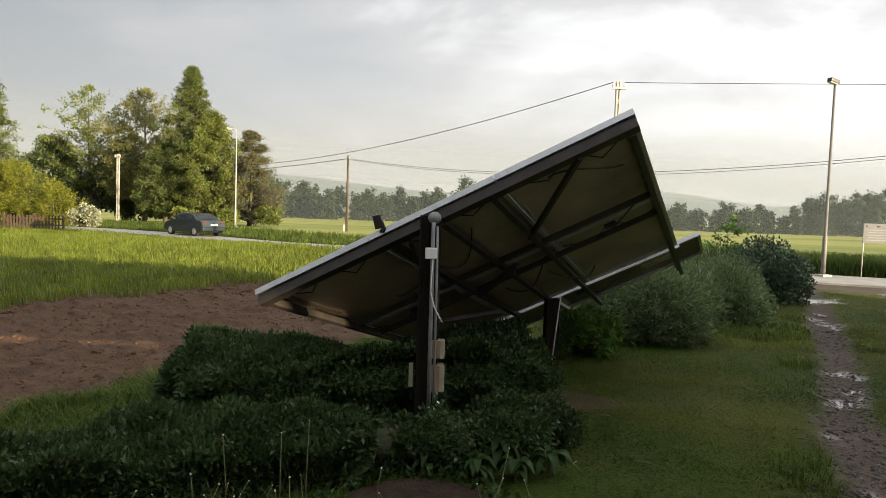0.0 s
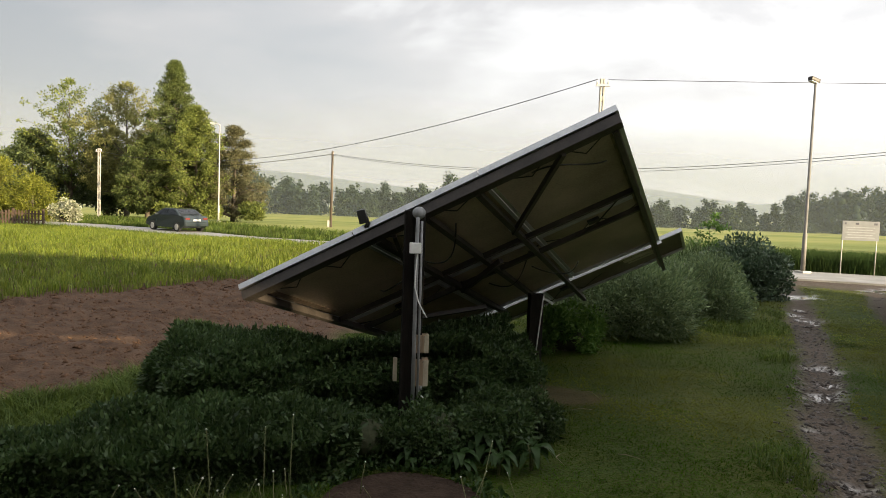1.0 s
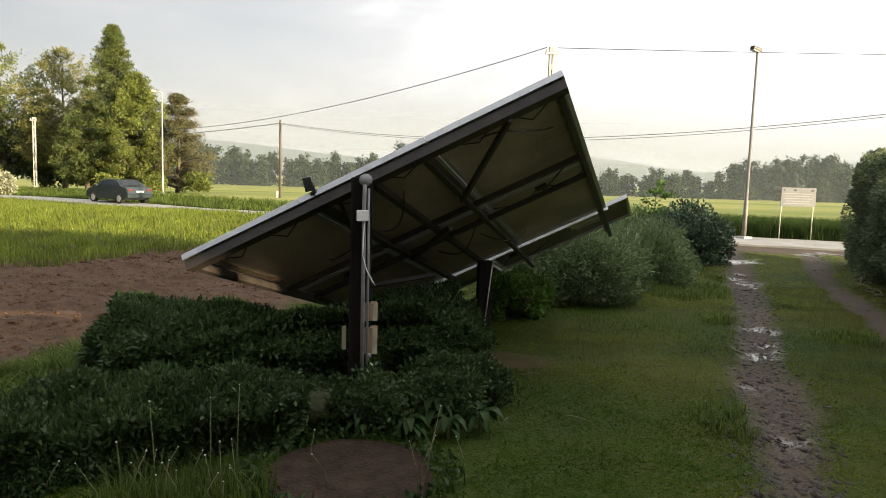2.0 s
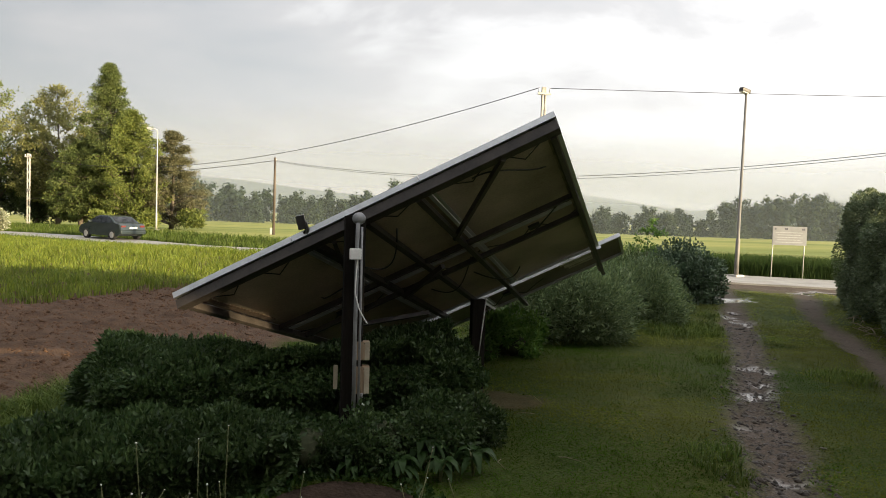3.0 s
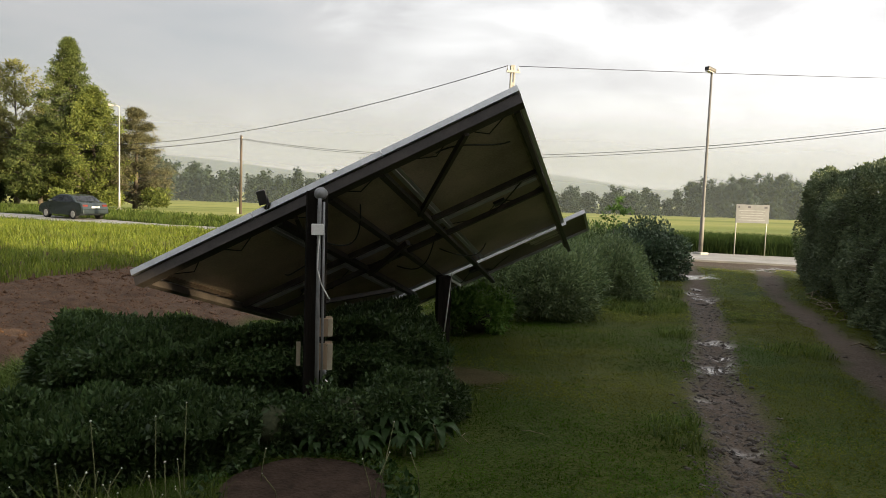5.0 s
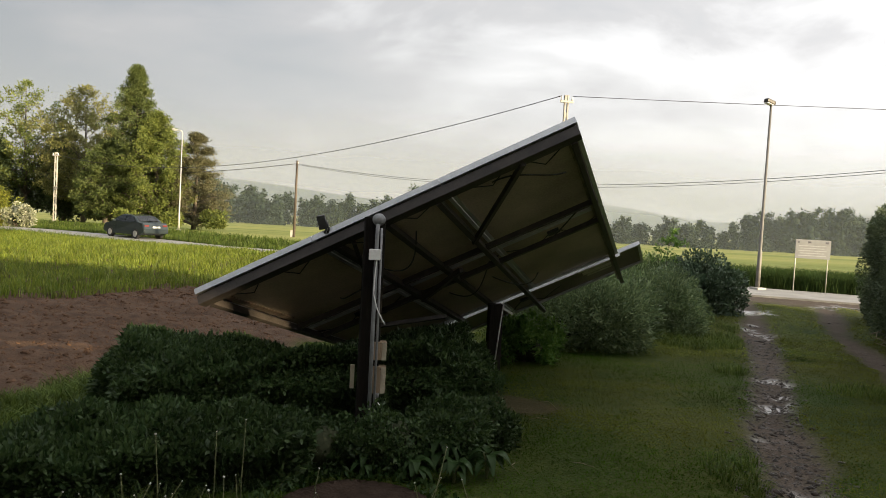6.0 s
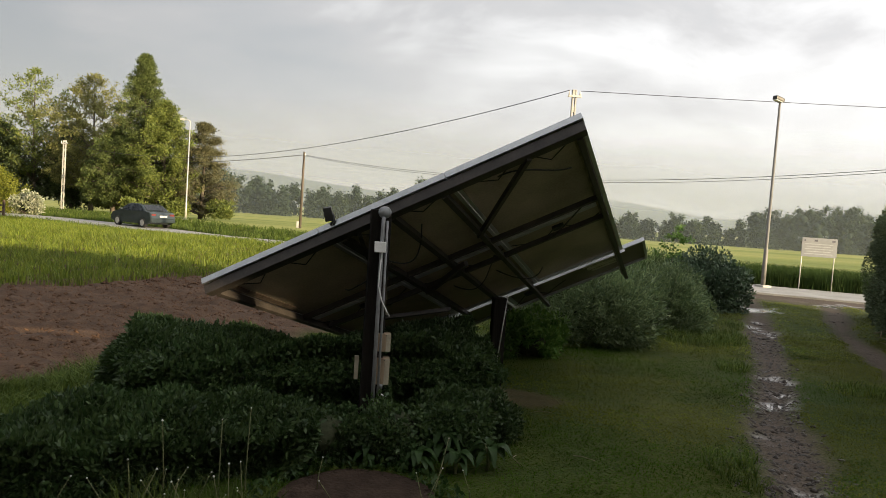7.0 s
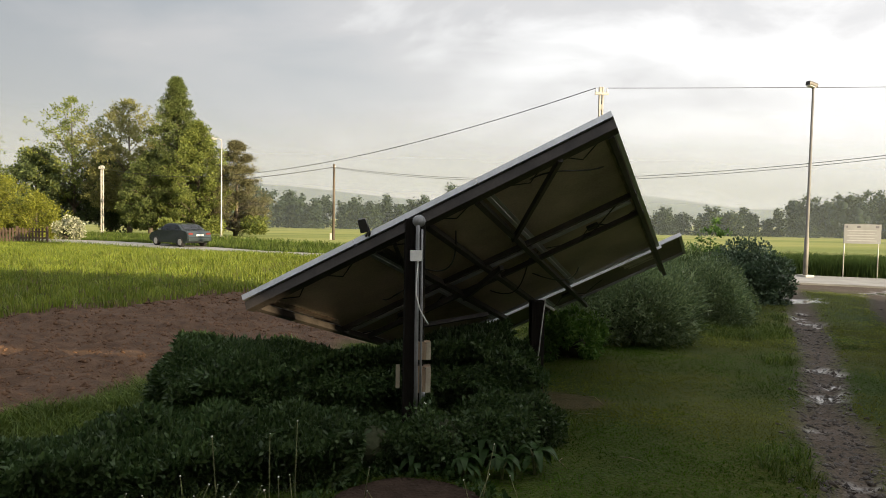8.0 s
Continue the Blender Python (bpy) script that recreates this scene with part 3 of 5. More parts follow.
def module(s0, s1, r0, r1, d, back=M_BACK):
    """One photovoltaic module: frame, backsheet, glass, junction box with cables."""
    t, w = 0.042, 0.03
    ob = tracker_part("module", slab(s0 + 0.007, s1 - 0.007, r0 + 0.007, r1 - 0.007, d - 0.010, d - 0.006), back, None, "solar module seen from its back")
    part("glass", slab(s0 + 0.007, s1 - 0.007, r0 + 0.007, r1 - 0.007, d - 0.005, d - 0.001), M_CELL, ob)
    corner = ((s0, r0), (s1, r0), (s1, r1), (s0, r1))
    for k in range(4):
        (sa, ra), (sb, rb) = corner[k], corner[(k + 1) % 4]
        run = Vector((sb - sa, rb - ra, 0)).normalized()
        inn = Vector((-run.y, run.x, 0))
        bm = bmesh.new()
        ends = []
        for px, py, sg in ((sa, ra, 1), (sb, rb, -1)):
            ends.append([bm.verts.new(Vector((px, py, d + dz)) + (inn + run * sg) * q) for q, dz in ((0, 0), (0.006, 0), (0.006, -t + 0.003), (w, -t + 0.003), (w, -t), (0, -t))])
        for q in range(6):
            bm.faces.new((ends[0][q], ends[0][(q + 1) % 6], ends[1][(q + 1) % 6], ends[1][q]))
        bm.faces.new(list(reversed(ends[0])))
        bm.faces.new(ends[1])
        bmesh.ops.recalc_face_normals(bm, faces=bm.faces)
        part("frame_bar", tilted(bm), M_ALU, ob, "aluminium frame bar")
    long_r = r1 - r0 > s1 - s0
    js, jr = ((s0 + s1) / 2, r0 + 0.22) if long_r else (s0 + 0.22, (r0 + r1) / 2)
    part("junction_box", slab(js - 0.055, js + 0.055, jr - 0.045, jr + 0.045, d - 0.035, d - 0.010, 0.006), M_BLACK, ob)
    cable = bmesh.new()
    for sg in (-1, 1):
        pts = [(js + sg * 0.05, jr, d - 0.025), (js + sg * 0.2, jr + 0.10, d - 0.06 - 0.03 * rng.random()), (js + sg * 0.36, jr + 0.02, d - 0.045), (js + sg * 0.46, jr - 0.08, d - 0.05)]
        tube([TILT @ Vector(q) for q in pts], 0.005, 5, cable)
    part("cable", cable, M_BLACK, ob)
    return ob


for row in range(2):
    for col in range(3):
        module(col * 0.997 + 0.002, col * 0.997 + 0.993, row * 1.698 + 0.002, row * 1.698 + 1.690, 0.0)
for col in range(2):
    module(-0.08 + col * 1.665, -0.08 + col * 1.665 + 1.655, 3.440, 4.24, 0.018, M_BACK_SHADED)

for s, r_end in ((0.055, 3.42), (1.12, 3.5), (1.52, 3.5), (1.92, 4.30), (2.92, 4.40)):
    rafter = tracker_part("rafter", beam((s, 0.11, -0.10), (s, r_end, -0.10), 0.042, 0.062), M_STEEL)
    part("flange", beam((s - 0.028, 0.12, -0.068), (s - 0.028, r_end - 0.02, -0.068), 0.022, 0.005), M_GLINT_STEEL, rafter, "bright strip standing for the rafter's highlight")
tracker_part("purlin", beam((0.0, 0.070, -0.085), (2.98, 0.070, -0.085), 0.095, 0.07), M_STEEL)
for r, d in ((1.40, -0.09), (1.90, -0.09)):
    tracker_part("purlin", beam((0.03, r, d), (2.95, r, d), 0.042, 0.045), M_STEEL)
tracker_part("brace", beam((2.56, 0.08, -0.12), (1.90, 1.10, -0.12), 0.036, 0.036), M_STEEL)
tracker_part("brace", beam((1.65, 1.49, -0.16), (1.14, 1.85, -0.16), 0.045, 0.045), M_STEEL)
tracker_part("brace", beam((1.24, 0.14, -0.12), (1.09, 0.62, -0.12), 0.03, 0.03), M_STEEL)
tracker_part("brace", beam((0.5, 1.9, -0.18), (1.12, 2.6, -0.18), 0.04, 0.04), M_STEEL)
# short bright slips stand in for patchy highlights along the rafters
for s, r, ln_ in ((1.52, 0.95, 0.22), (1.52, 2.1, 0.16), (1.92, 1.12, 0.14), (1.92, 2.75, 0.2), (1.12, 2.2, 0.18)):
    tracker_part("highlight_slip", slab(s - 0.055, s - 0.022, r, r + ln_, -0.064, -0.050, 0.002), M_ALU, None, "short bright slip standing for a rafter highlight")
tracker_part("edge_strip", slab(0.085, 0.125, 0.18, 1.25, -0.052, -0.044), M_GLINT_STEEL, None, "angle strip with a copper sun glow in its colour")
# near-white strip holds the sky's gleam on the lower row's frame edge
tracker_part("edge_strip", slab(0.30, 3.00, 3.430, 3.436, -0.059, 0.012), M_EDGE, None, "pale strip standing for the skylit module edge")
for s in (0.62, 0.98, 1.42, 2.62):
    tracker_part("clip", slab(s, s + 0.012, 3.386, 3.430, -0.035, 0.0), M_STEEL)
for k, (s0, r0, span, dip) in enumerate(((1.1, 0.55, 0.5, 0.16), (1.3, 2.1, 0.55, 0.12), (2.2, 1.75, 0.6, 0.10), (0.6, 1.2, 0.45, 0.12), (2.3, 0.5, 0.5, 0.05), (1.75, 2.6, 0.4, 0.1))):
    loop = [TILT @ Vector((s0 + span * q, r0 + 0.25 * math.sin(q * 3.1 + k), -0.05 - dip * 4 * q * (1 - q))) for q in np.linspace(0, 1, 15)]
    tracker_part("cable", tube(loop, 0.006, 6), M_BLACK, None, "hanging black cable")
# pale stripes added in place of a bright reflection on the lower row
for k, (r0, r1) in enumerate(((3.50, 3.60), (3.63, 3.74), (3.77, 3.83))):
    tracker_part("reflection_stripe", slab(2.50 + 0.04 * k, 2.88, r0, r1, -0.032, -0.028), M_REFLECTION, None, "pale stripe standing for a bright reflection")
# near post
tracker_part("post", box((0.088, 0.10, 1.66), (-0.115, 4.80, 0.80), (0, 0, 8), 0.006), M_POST, None, "dark weathered post")
tracker_part("post", box((0.036, 0.05, 1.62), (-0.035, 4.735, 0.79), (0, 0, 8), 0.004), M_POST, None, "dark steel post")
ax2 = Vector((0.94, 6.67, 0.76))
tracker_part("post", box((0.13, 0.12, ax2.z + 0.12), (ax2.x + 0.13, ax2.y, (ax2.z + 0.06) / 2), (0, 0, 5), 0.006), M_POST, None, "short dark post")
pipe = tube([(-0.062, 4.655, 0.1), (-0.066, 4.655, 0.9), (-0.068, 4.66, 1.50), (-0.066, 4.67, 1.585)], 0.014, 10)
conduit = tracker_part("conduit", pipe, M_PVC, None, "grey plastic conduit")
conduit2 = tracker_part("conduit", tube([(-0.03, 4.66, 0.1), (-0.034, 4.66, 1.0), (-0.04, 4.665, 1.56)], 0.009, 8), M_PVC, None, "thin grey conduit")
cap = bmesh.new()
bmesh.ops.create_uvsphere(cap, u_segments=16, v_segments=10, radius=0.045, matrix=pose(-0.062, 4.70, 1.615) @ Matrix.Diagonal((1, 1.1, 0.95, 1)))
for f in cap.faces:
    f.smooth = True
tracker_part("pipe_cap", cap, M_PVC, None, "rounded grey pipe elbow")
tracker_part("junction_box", box((0.078, 0.045, 0.072), (-0.078, 4.635, 1.38), (0, 0, 4), 0.006), M_WHITE, None, "small white junction box")
tracker_part("cable", tube([(-0.062, 4.64, 1.37), (-0.070, 4.63, 1.22), (-0.072, 4.62, 1.12), (-0.045, 4.62, 1.02), (-0.005, 4.62, 0.945), (0.015, 4.62, 0.915)], 0.0045, 6), M_WHITE, None, "loose white cable")
# sensor lamp on the upper edge
sl = thing("sensor_lamp", TILT @ Vector((1.10, -0.005, -0.028)), "small dark lamp clamped to the array's rim", "lamp")
part("housing", box((0.06, 0.035, 0.10), (-0.02, 0.0, 0.078), (10, -14, 0), 0.006), M_BLACK, sl)
part("arm", tube([(0, 0, 0), (0.012, 0, 0.03), (-0.006, 0, 0.07), (-0.015, 0, 0.09)], 0.008, 6), M_BLACK, sl)
part("arm", tube([(0.022, 0, 0.0), (0.03, 0, 0.03), (0.016, 0, 0.07), (0.005, 0, 0.09)], 0.008, 6), M_BLACK, sl)


def cabinet(name, at, size, label, rot=6):
    c = thing(name, at, label, "box")
    c.rotation_euler = (0, 0, radians(rot))
    w, d, h = size
    part("body", box((w, d, h), (0, 0, h / 2), bevel=0.004), M_BOXWOOD, c)
    part("side_cover", box((w * 0.36, 0.006, h * 0.98), (w * 0.30, -d / 2 - 0.004, h / 2), bevel=0.002), M_CREAM, c, "pale cover strip")
    part("screw", tube([(w * 0.12, -d / 2 - 0.001, h * 0.92), (w * 0.12, -d / 2 - 0.006, h * 0.92)], 0.005, 8), M_BLACK, c)
    return c


cabinet("meter_box", (-0.012, 4.74, 0.655), (0.088, 0.08, 0.125), "small cream wooden box on a dark post")
cabinet("meter_box", (-0.015, 4.74, 0.425), (0.098, 0.085, 0.185), "larger cream wooden box below another box")
bb = thing("backing_board", (-0.195, 4.80, 0.43), "narrow pale board fixed beside a dark post", "board")
part("board", box((0.028, 0.02, 0.165), (0, 0, 0.085), (0, 0, 8), 0.002), M_CREAM, bb)
tap = thing("pipe_outlet", (-0.02, 4.70, 0.33), "small white bent pipe end below a wooden box", "pipe")
part("pipe", tube([(0, 0, 0.10), (0, 0, 0.05), (0.012, -0.01, 0.03), (0.035, -0.02, 0.015), (0.05, -0.02, 0.012)], 0.006, 10), M_WHITE, tap)
part("collar", tube([(0, 0, 0.07), (0, 0, 0.10)], 0.02, 12), M_PVC, tap)
rod = thing("earthing_rod", (1.04, 6.56, 0), "thin pale rod leaning against a short post", "rod")
part("rod", tube([(0, 0, -0.05), (0.10, 0.06, 0.88)], 0.006, 8), M_GALV, rod)
tracker_part("plate", box((0.11, 0.012, 0.022), (ax2.x + 0.245, ax2.y - 0.05, ax2.z + 0.03), (0, 30, 0), 0.003), M_ALU, None, "small bright metal plate")

# ---- roadside: lamps, poles, wires, sign ----


def ground_at(x, y):
    return float(ground_z(np.array([x]), np.array([y]))[0])


def street_lamp(x, y, height, label, turn=0.0, arm=0.0):
    z = ground_at(x, y)
    t = thing("street_lamp", pose(x, y, z, 0, 0, turn), label, "street lamp", "street lamps")
    part("base_plate", box((0.34, 0.34, 0.12), (0, 0, 0.05), bevel=0.02), M_CONC, t)
    part("pole", tube([(0, 0, 0), (0, 0, 1.2), (0, 0, 1.22), (0, 0, height)], [0.068, 0.065, 0.048, 0.032], 12), M_GALV if arm else M_LAMPPOLE, t)
    if arm:
        part("arm", tube([(0, 0, height - 0.05), (-0.1, 0, height + 0.03), (-arm, 0, height + 0.08)], 0.035, 8), M_GALV, t)
    hd = bmesh.new()
    add_box(hd, (0.34, 0.17, 0.12), pose(-arm - 0.06, 0, height + 0.08, 0, 12, 0), 0.035)
    head = part("lamp_head", hd, M_STEEL if not arm else M_GALV, t)
    part("lens", box((0.26, 0.15, 0.02), (-arm - 0.1, 0, height + 0.015), (0, 12, 0), 0.004), M_WHITE, head)
    return t


street_lamp(11.26, 20.75, 5.66, "tall galvanised street lamp beside the lane", 20)
street_lamp(-14.75, 50.4, 6.9, "pale galvanised street lamp before the trees", 5, 0.45)


def wood_pole(x, y, height, label, r=0.11):
    t = thing("utility_pole", (x, y, ground_at(x, y) - 0.02), label, "utility pole", "utility poles")
    part("pole", tube([(0, 0, 0), (0, 0, height)], [r, r * 0.75], 10), M_WOODPOLE, t)
    part("insulator", tube([(-0.1, 0, height - 0.16), (0.1, 0, height - 0.16)], 0.04, 8), M_WHITE, t)
    part("stub", box((0.16, 0.14, 0.5), (-0.17, 0, 0.25), bevel=0.02), M_CONC, t)
    return t


def concrete_pole(x, y, height, label, w=0.2):
    """A cast pole with a ladder of openings between its two flanges."""
    t = thing("utility_pole", (x, y, ground_at(x, y) - 0.02), label, "utility pole", "utility poles")
    for sx in (-1, 1):
        part("flange", box((0.05, 0.16, height), (sx * (w / 2 - 0.02), 0, height / 2), (0, 0, 0), 0.01), M_CONC, t)
    n = int(height / 0.62)
    for k in range(n + 1):
        part("rung", box((w - 0.09, 0.13, 0.2), (0, 0, 0.1 + k * (height - 0.2) / n), bevel=0.01), M_CONC, t)
    part("crossarm", box((0.5, 0.08, 0.08), (0, -0.1, height - 0.25), bevel=0.01), M_GALV, t)
    for sx in (-1, 1):
        part("insulator", tube([(sx * 0.2, -0.1, height - 0.21), (sx * 0.2, -0.1, height - 0.06)], [0.04, 0.025], 8), M_WHITE, t)
    return t


wood_pole(-6.7, 49.5, 5.3, "slim dark wooden pole at the meadow's edge", 0.10)
wood_pole(27, 21.0, 6.2, "slim dark wooden pole beside the lane", 0.10)
concrete_pole(-26.4, 57.6, 5.5, "pale concrete ladder pole before the trees")
concrete_pole(6.22, 26.0, 6.5, "pale concrete pole with a crossarm beyond the lane", 0.15)
concrete_pole(44, 25.5, 7.8, "pale concrete pole with a crossarm along the lane")


def wire(name, p, q, sag, radius, label):
    pts = []
    for k in range(41):
        u = k / 40
        v = Vector(p).lerp(Vector(q), u)
        v.z -= 4 * sag * u * (1 - u)
        pts.append(v)
    return tagged(part(name, tube(pts, radius, 5), M_BLACK), label, "wire", "overhead wires")


wire("overhead_wire", (6.02, 25.9, 6.42), (-26.4, 57.5, 4.95), 1.75, 0.015, "thin dark overhead wire strung between poles")
wire("overhead_wire", (6.42, 25.9, 6.42), (44, 25.4, 7.7), 0.13, 0.012, "thin dark overhead wire strung between poles")
wire("overhead_wire", (-6.7, 49.5, 4.86), (-34, 66, 3.9), 0.6, 0.022, "dark overhead cable strung between poles")
wire("overhead_wire", (-6.7, 49.5, 4.86), (27, 21.0, 5.9), 1.60, 0.014, "dark overhead cable strung between poles")
wire("overhead_wire", (-6.7, 49.5, 4.80), (27, 21.0, 5.83), 1.66, 0.012, "dark overhead cable strung between poles")

sign = thing("info_sign", pose(12.93, 20.75, 0, 0, 0, -4), "white information board on two thin posts", "sign")
for sx in (-0.5, 0.5):
    part("leg", tube([(sx, 0.03, -0.1), (sx, 0.03, 1.6)], 0.015, 8), M_GALV, sign)
board = part("board", box((1.08, 0.03, 0.58), (0, 0, 1.34), bevel=0.005), M_SIGN, sign)
for sx, w in ((-0.46, 0.045), (-0.12, 0.10), (0.42, 0.10)):
    part("emblem_bar", box((w, 0.006, 0.06), (sx, -0.018, 1.55)), M_BAR, board, "dark printed bar")
for k in range(5):
    part("text_bar", box((0.86 - 0.12 * (k % 2), 0.005, 0.022), (-0.02, -0.0175, 1.44 - k * 0.075)), M_PALEBAR, board, "grey printed bar")

# ---- car on the lane ----
CAR_PROFILE = [(-2.16, 0.42), (-2.18, 0.62), (-2.08, 0.90), (-1.98, 0.98), (-1.55, 1.04), (-0.95, 1.37), (-0.55, 1.44), (0.15, 1.44), (0.55, 1.36), (1.20, 0.99), (1.95, 0.82), (2.16, 0.62), (2.17, 0.38), (1.75, 0.24), (-1.8, 0.24)]


def car(x, y, heading):
    c = thing("car", pose(x, y, float(far_fall(y)) + 0.03, 0, 0, heading) @ Matrix.Scale(0.93, 4), "dark grey-green saloon car standing on the lane", "car")
    bm = bmesh.new()
    rows = []
    for w, inset in ((-0.85, 1), (-0.80, 0), (0.80, 0), (0.85, 1)):
        ring = []
        for px, pz in CAR_PROFILE:
            tuck = 0.0 if pz < 1.0 else (pz - 1.0) * 0.42
            yy = w * (1 - tuck)
            k = 0.965 if inset else 1.0
            ring.append(bm.verts.new((px * k, yy, 0.24 + (pz - 0.24) * (0.975 if inset else 1))))
        rows.append(ring)
    n = len(CAR_PROFILE)
    for a, b3 in zip(rows, rows[1:]):
        for k in range(n):
            f = bm.faces.new((a[k], a[(k + 1) % n], b3[(k + 1) % n], b3[k]))
    bm.faces.new(list(reversed(rows[0])))
    bm.faces.new(rows[-1])
    bmesh.ops.recalc_face_normals(bm, faces=bm.faces)
    body = part("body", bm, M_CARPAINT, c)
    for sy in (-1, 1):
        for poly in (((-0.92, 1.30), (-0.55, 1.385), (-0.28, 1.39), (-0.28, 1.03), (-1.32, 1.05)), ((-0.2, 1.39), (0.15, 1.39), (0.48, 1.32), (1.0, 1.03), (-0.2, 1.03))):
            g = bmesh.new()
            vs = [g.verts.new((px, sy * (0.862 * (1 - (max(pz, 1) - 1.0) * 0.42) + 0.003), pz)) for px, pz in poly]
            g.faces.new(vs)
            bmesh.ops.solidify(g, geom=g.faces[:], thickness=0.01)
            part("side_window", g, M_CARGLASS, body)
    for quad_pts in (((-1.50, 0.68, 1.075), (-1.50, -0.68, 1.075), (-0.98, -0.58, 1.365), (-0.98, 0.58, 1.365)), ((1.15, -0.68, 1.03), (1.15, 0.68, 1.03), (0.60, 0.58, 1.35), (0.60, -0.58, 1.35))):
        g = bmesh.new()
        off = -0.015 if quad_pts[0][0] < 0 else 0.015
        g.faces.new([g.verts.new((a + off, b3, d + 0.015)) for a, b3, d in quad_pts])
        bmesh.ops.solidify(g, geom=g.faces[:], thickness=0.008)
        part("windscreen", g, M_CARGLASS, body)
    for px in (-1.33, 1.33):
        for sy in (-1, 1):
            wh = part("wheel", tube([(px, sy * 0.68, 0.30), (px, sy * 0.875, 0.30)], 0.305, 20), M_TYRE, c)
            part("rim", tube([(px, sy * 0.86, 0.30), (px, sy * 0.885, 0.30)], 0.195, 16), M_GALV, wh)
    for sy in (-1, 1):
        part("tail_light", box((0.06, 0.30, 0.17), (-2.10, sy * 0.62, 0.80), (0, -14, 0), 0.02), M_RED, body)
        part("headlight", box((0.10, 0.34, 0.13), (2.05, sy * 0.60, 0.68), (0, 20, 0), 0.02), M_WHITE, body)
        part("mirror", box((0.10, 0.18, 0.12), (0.82, sy * 0.93, 1.05), (0, 0, 0), 0.03), M_CARPAINT, body)
    part("number_plate", box((0.015, 0.5, 0.11), (-2.17, 0, 0.74), (0, -8, 0), 0.003), M_WHITE, body, "blank pale plate")
    part("bumper", box((0.10, 1.62, 0.20), (-2.15, 0, 0.46), (0, 0, 0), 0.04), M_CARPAINT, body)
    part("bumper", box((0.10, 1.60, 0.20), (2.12, 0, 0.44), (0, 0, 0), 0.04), M_CARPAINT, body)
    return c


car(-14.8, 42.2, 142)

# ---- hedges and bushes ----


def leaf_mass(name, surf, n_leaf, leaf, material, label, category, group="", core=None, droop=0.15, spread=0.8, stems=()):
    """A plant mass: a twiggy core and many single leaves over its outline."""
    p, nrm = surf(n_leaf)
    t = thing(name, Vector(p[:, :3].mean(0) * np.array([1, 1, 0])), label, category, group)
    inv = t.matrix_world.inverted()
    v, f = leaf_quads(p, nrm, leaf[0], leaf[1], spread, droop)
    lv = np_mesh("foliage", v, f, material, t)
    lv.matrix_parent_inverse = inv
    if core is not None:
        c = part("twig_core", core, M_TWIG, t)
        c.matrix_parent_inverse = inv
    for st in stems:
        s = part("stem", st, M_BARK, t)
        s.matrix_parent_inverse = inv
    return t


def hedge_box(p0, p1, depth, height, bulge=0.12, seed=0.0, low=0.0):
    """Sampler over the front, top, back and ends of a hedge that runs from p0 to p1, depth to its right."""
    p0, p1 = np.array(p0, float), np.array(p1, float)
    run = p1 - p0
    length = np.linalg.norm(run)
    d = run / length
    side = np.array([d[1], -d[0]])

    def surf(n):
        areas = np.array([length * height, length * depth, length * height * 0.5, depth * height, depth * height])
        which = rng.choice(5, n, p=areas / areas.sum())
        a, b2 = rng.random(n), rng.random(n)
        u = np.select([which < 3, which == 3, which == 4], [a, 0 * a, 0 * a + 1]) * length
        w = np.select([which == 0, which == 1, which == 2, which > 2], [0 * a, b2, 0 * a + 1, a]) * depth
        z = np.select([which == 1, which != 1], [0 * a + 1, b2]) * height
        nl = np.select([which == 0, which == 2, True], [-1.0, 1.0, 0.0])
        nu = np.select([which == 3, which == 4, True], [-1.0, 1.0, 0.0])
        nz = (which == 1) * 1.0
        q = np.stack([u + seed, w, z], 1)
        push = (vnoise(q, 1.4) - 0.5) * 2 * bulge + (vnoise(q, 4.5) - 0.5) * bulge * 1.2 - np.abs(rng.normal(size=n)) * 0.05
        # rounded upper edges
        edge = np.clip(z / height - 0.8, 0, 1) * 5
        w = w + nl * push - nl * edge * 0.16 * (which != 1)
        u = u + nu * push - nu * edge * 0.10
        z = z + nz * push
        gone = (vnoise(q + 9.3, 2.2) < 0.2) & (rng.random(n) < 0.5)
        x = p0[0] + d[0] * u + side[0] * w
        y = p0[1] + d[1] * u + side[1] * w
        nrm = np.stack([d[0] * nu + side[0] * nl, d[1] * nu + side[1] * nl, nz + 0.25], 1)
        keep = ~gone
        return np.stack([x, y, np.maximum(z, low)], 1)[keep], nrm[keep]

    m = np.array([(p0 + p1) / 2 + side * depth / 2])[0]
    ang = math.degrees(math.atan2(d[1], d[0]))
    slim = min(3.0 * bulge, depth * 0.6)
    tall = height - 1.5 * bulge
    core = box((length - slim, depth - slim, tall), (m[0], m[1], tall / 2), (0, 0, ang))
    bmesh.ops.subdivide_edges(core, edges=core.edges[:], cuts=5, use_grid_fill=True)
    for v in core.verts:
        k = noise.noise(v.co * 2.3) * 0.06
        v.co += Vector((k, k, min(0, k)))
    return surf, core


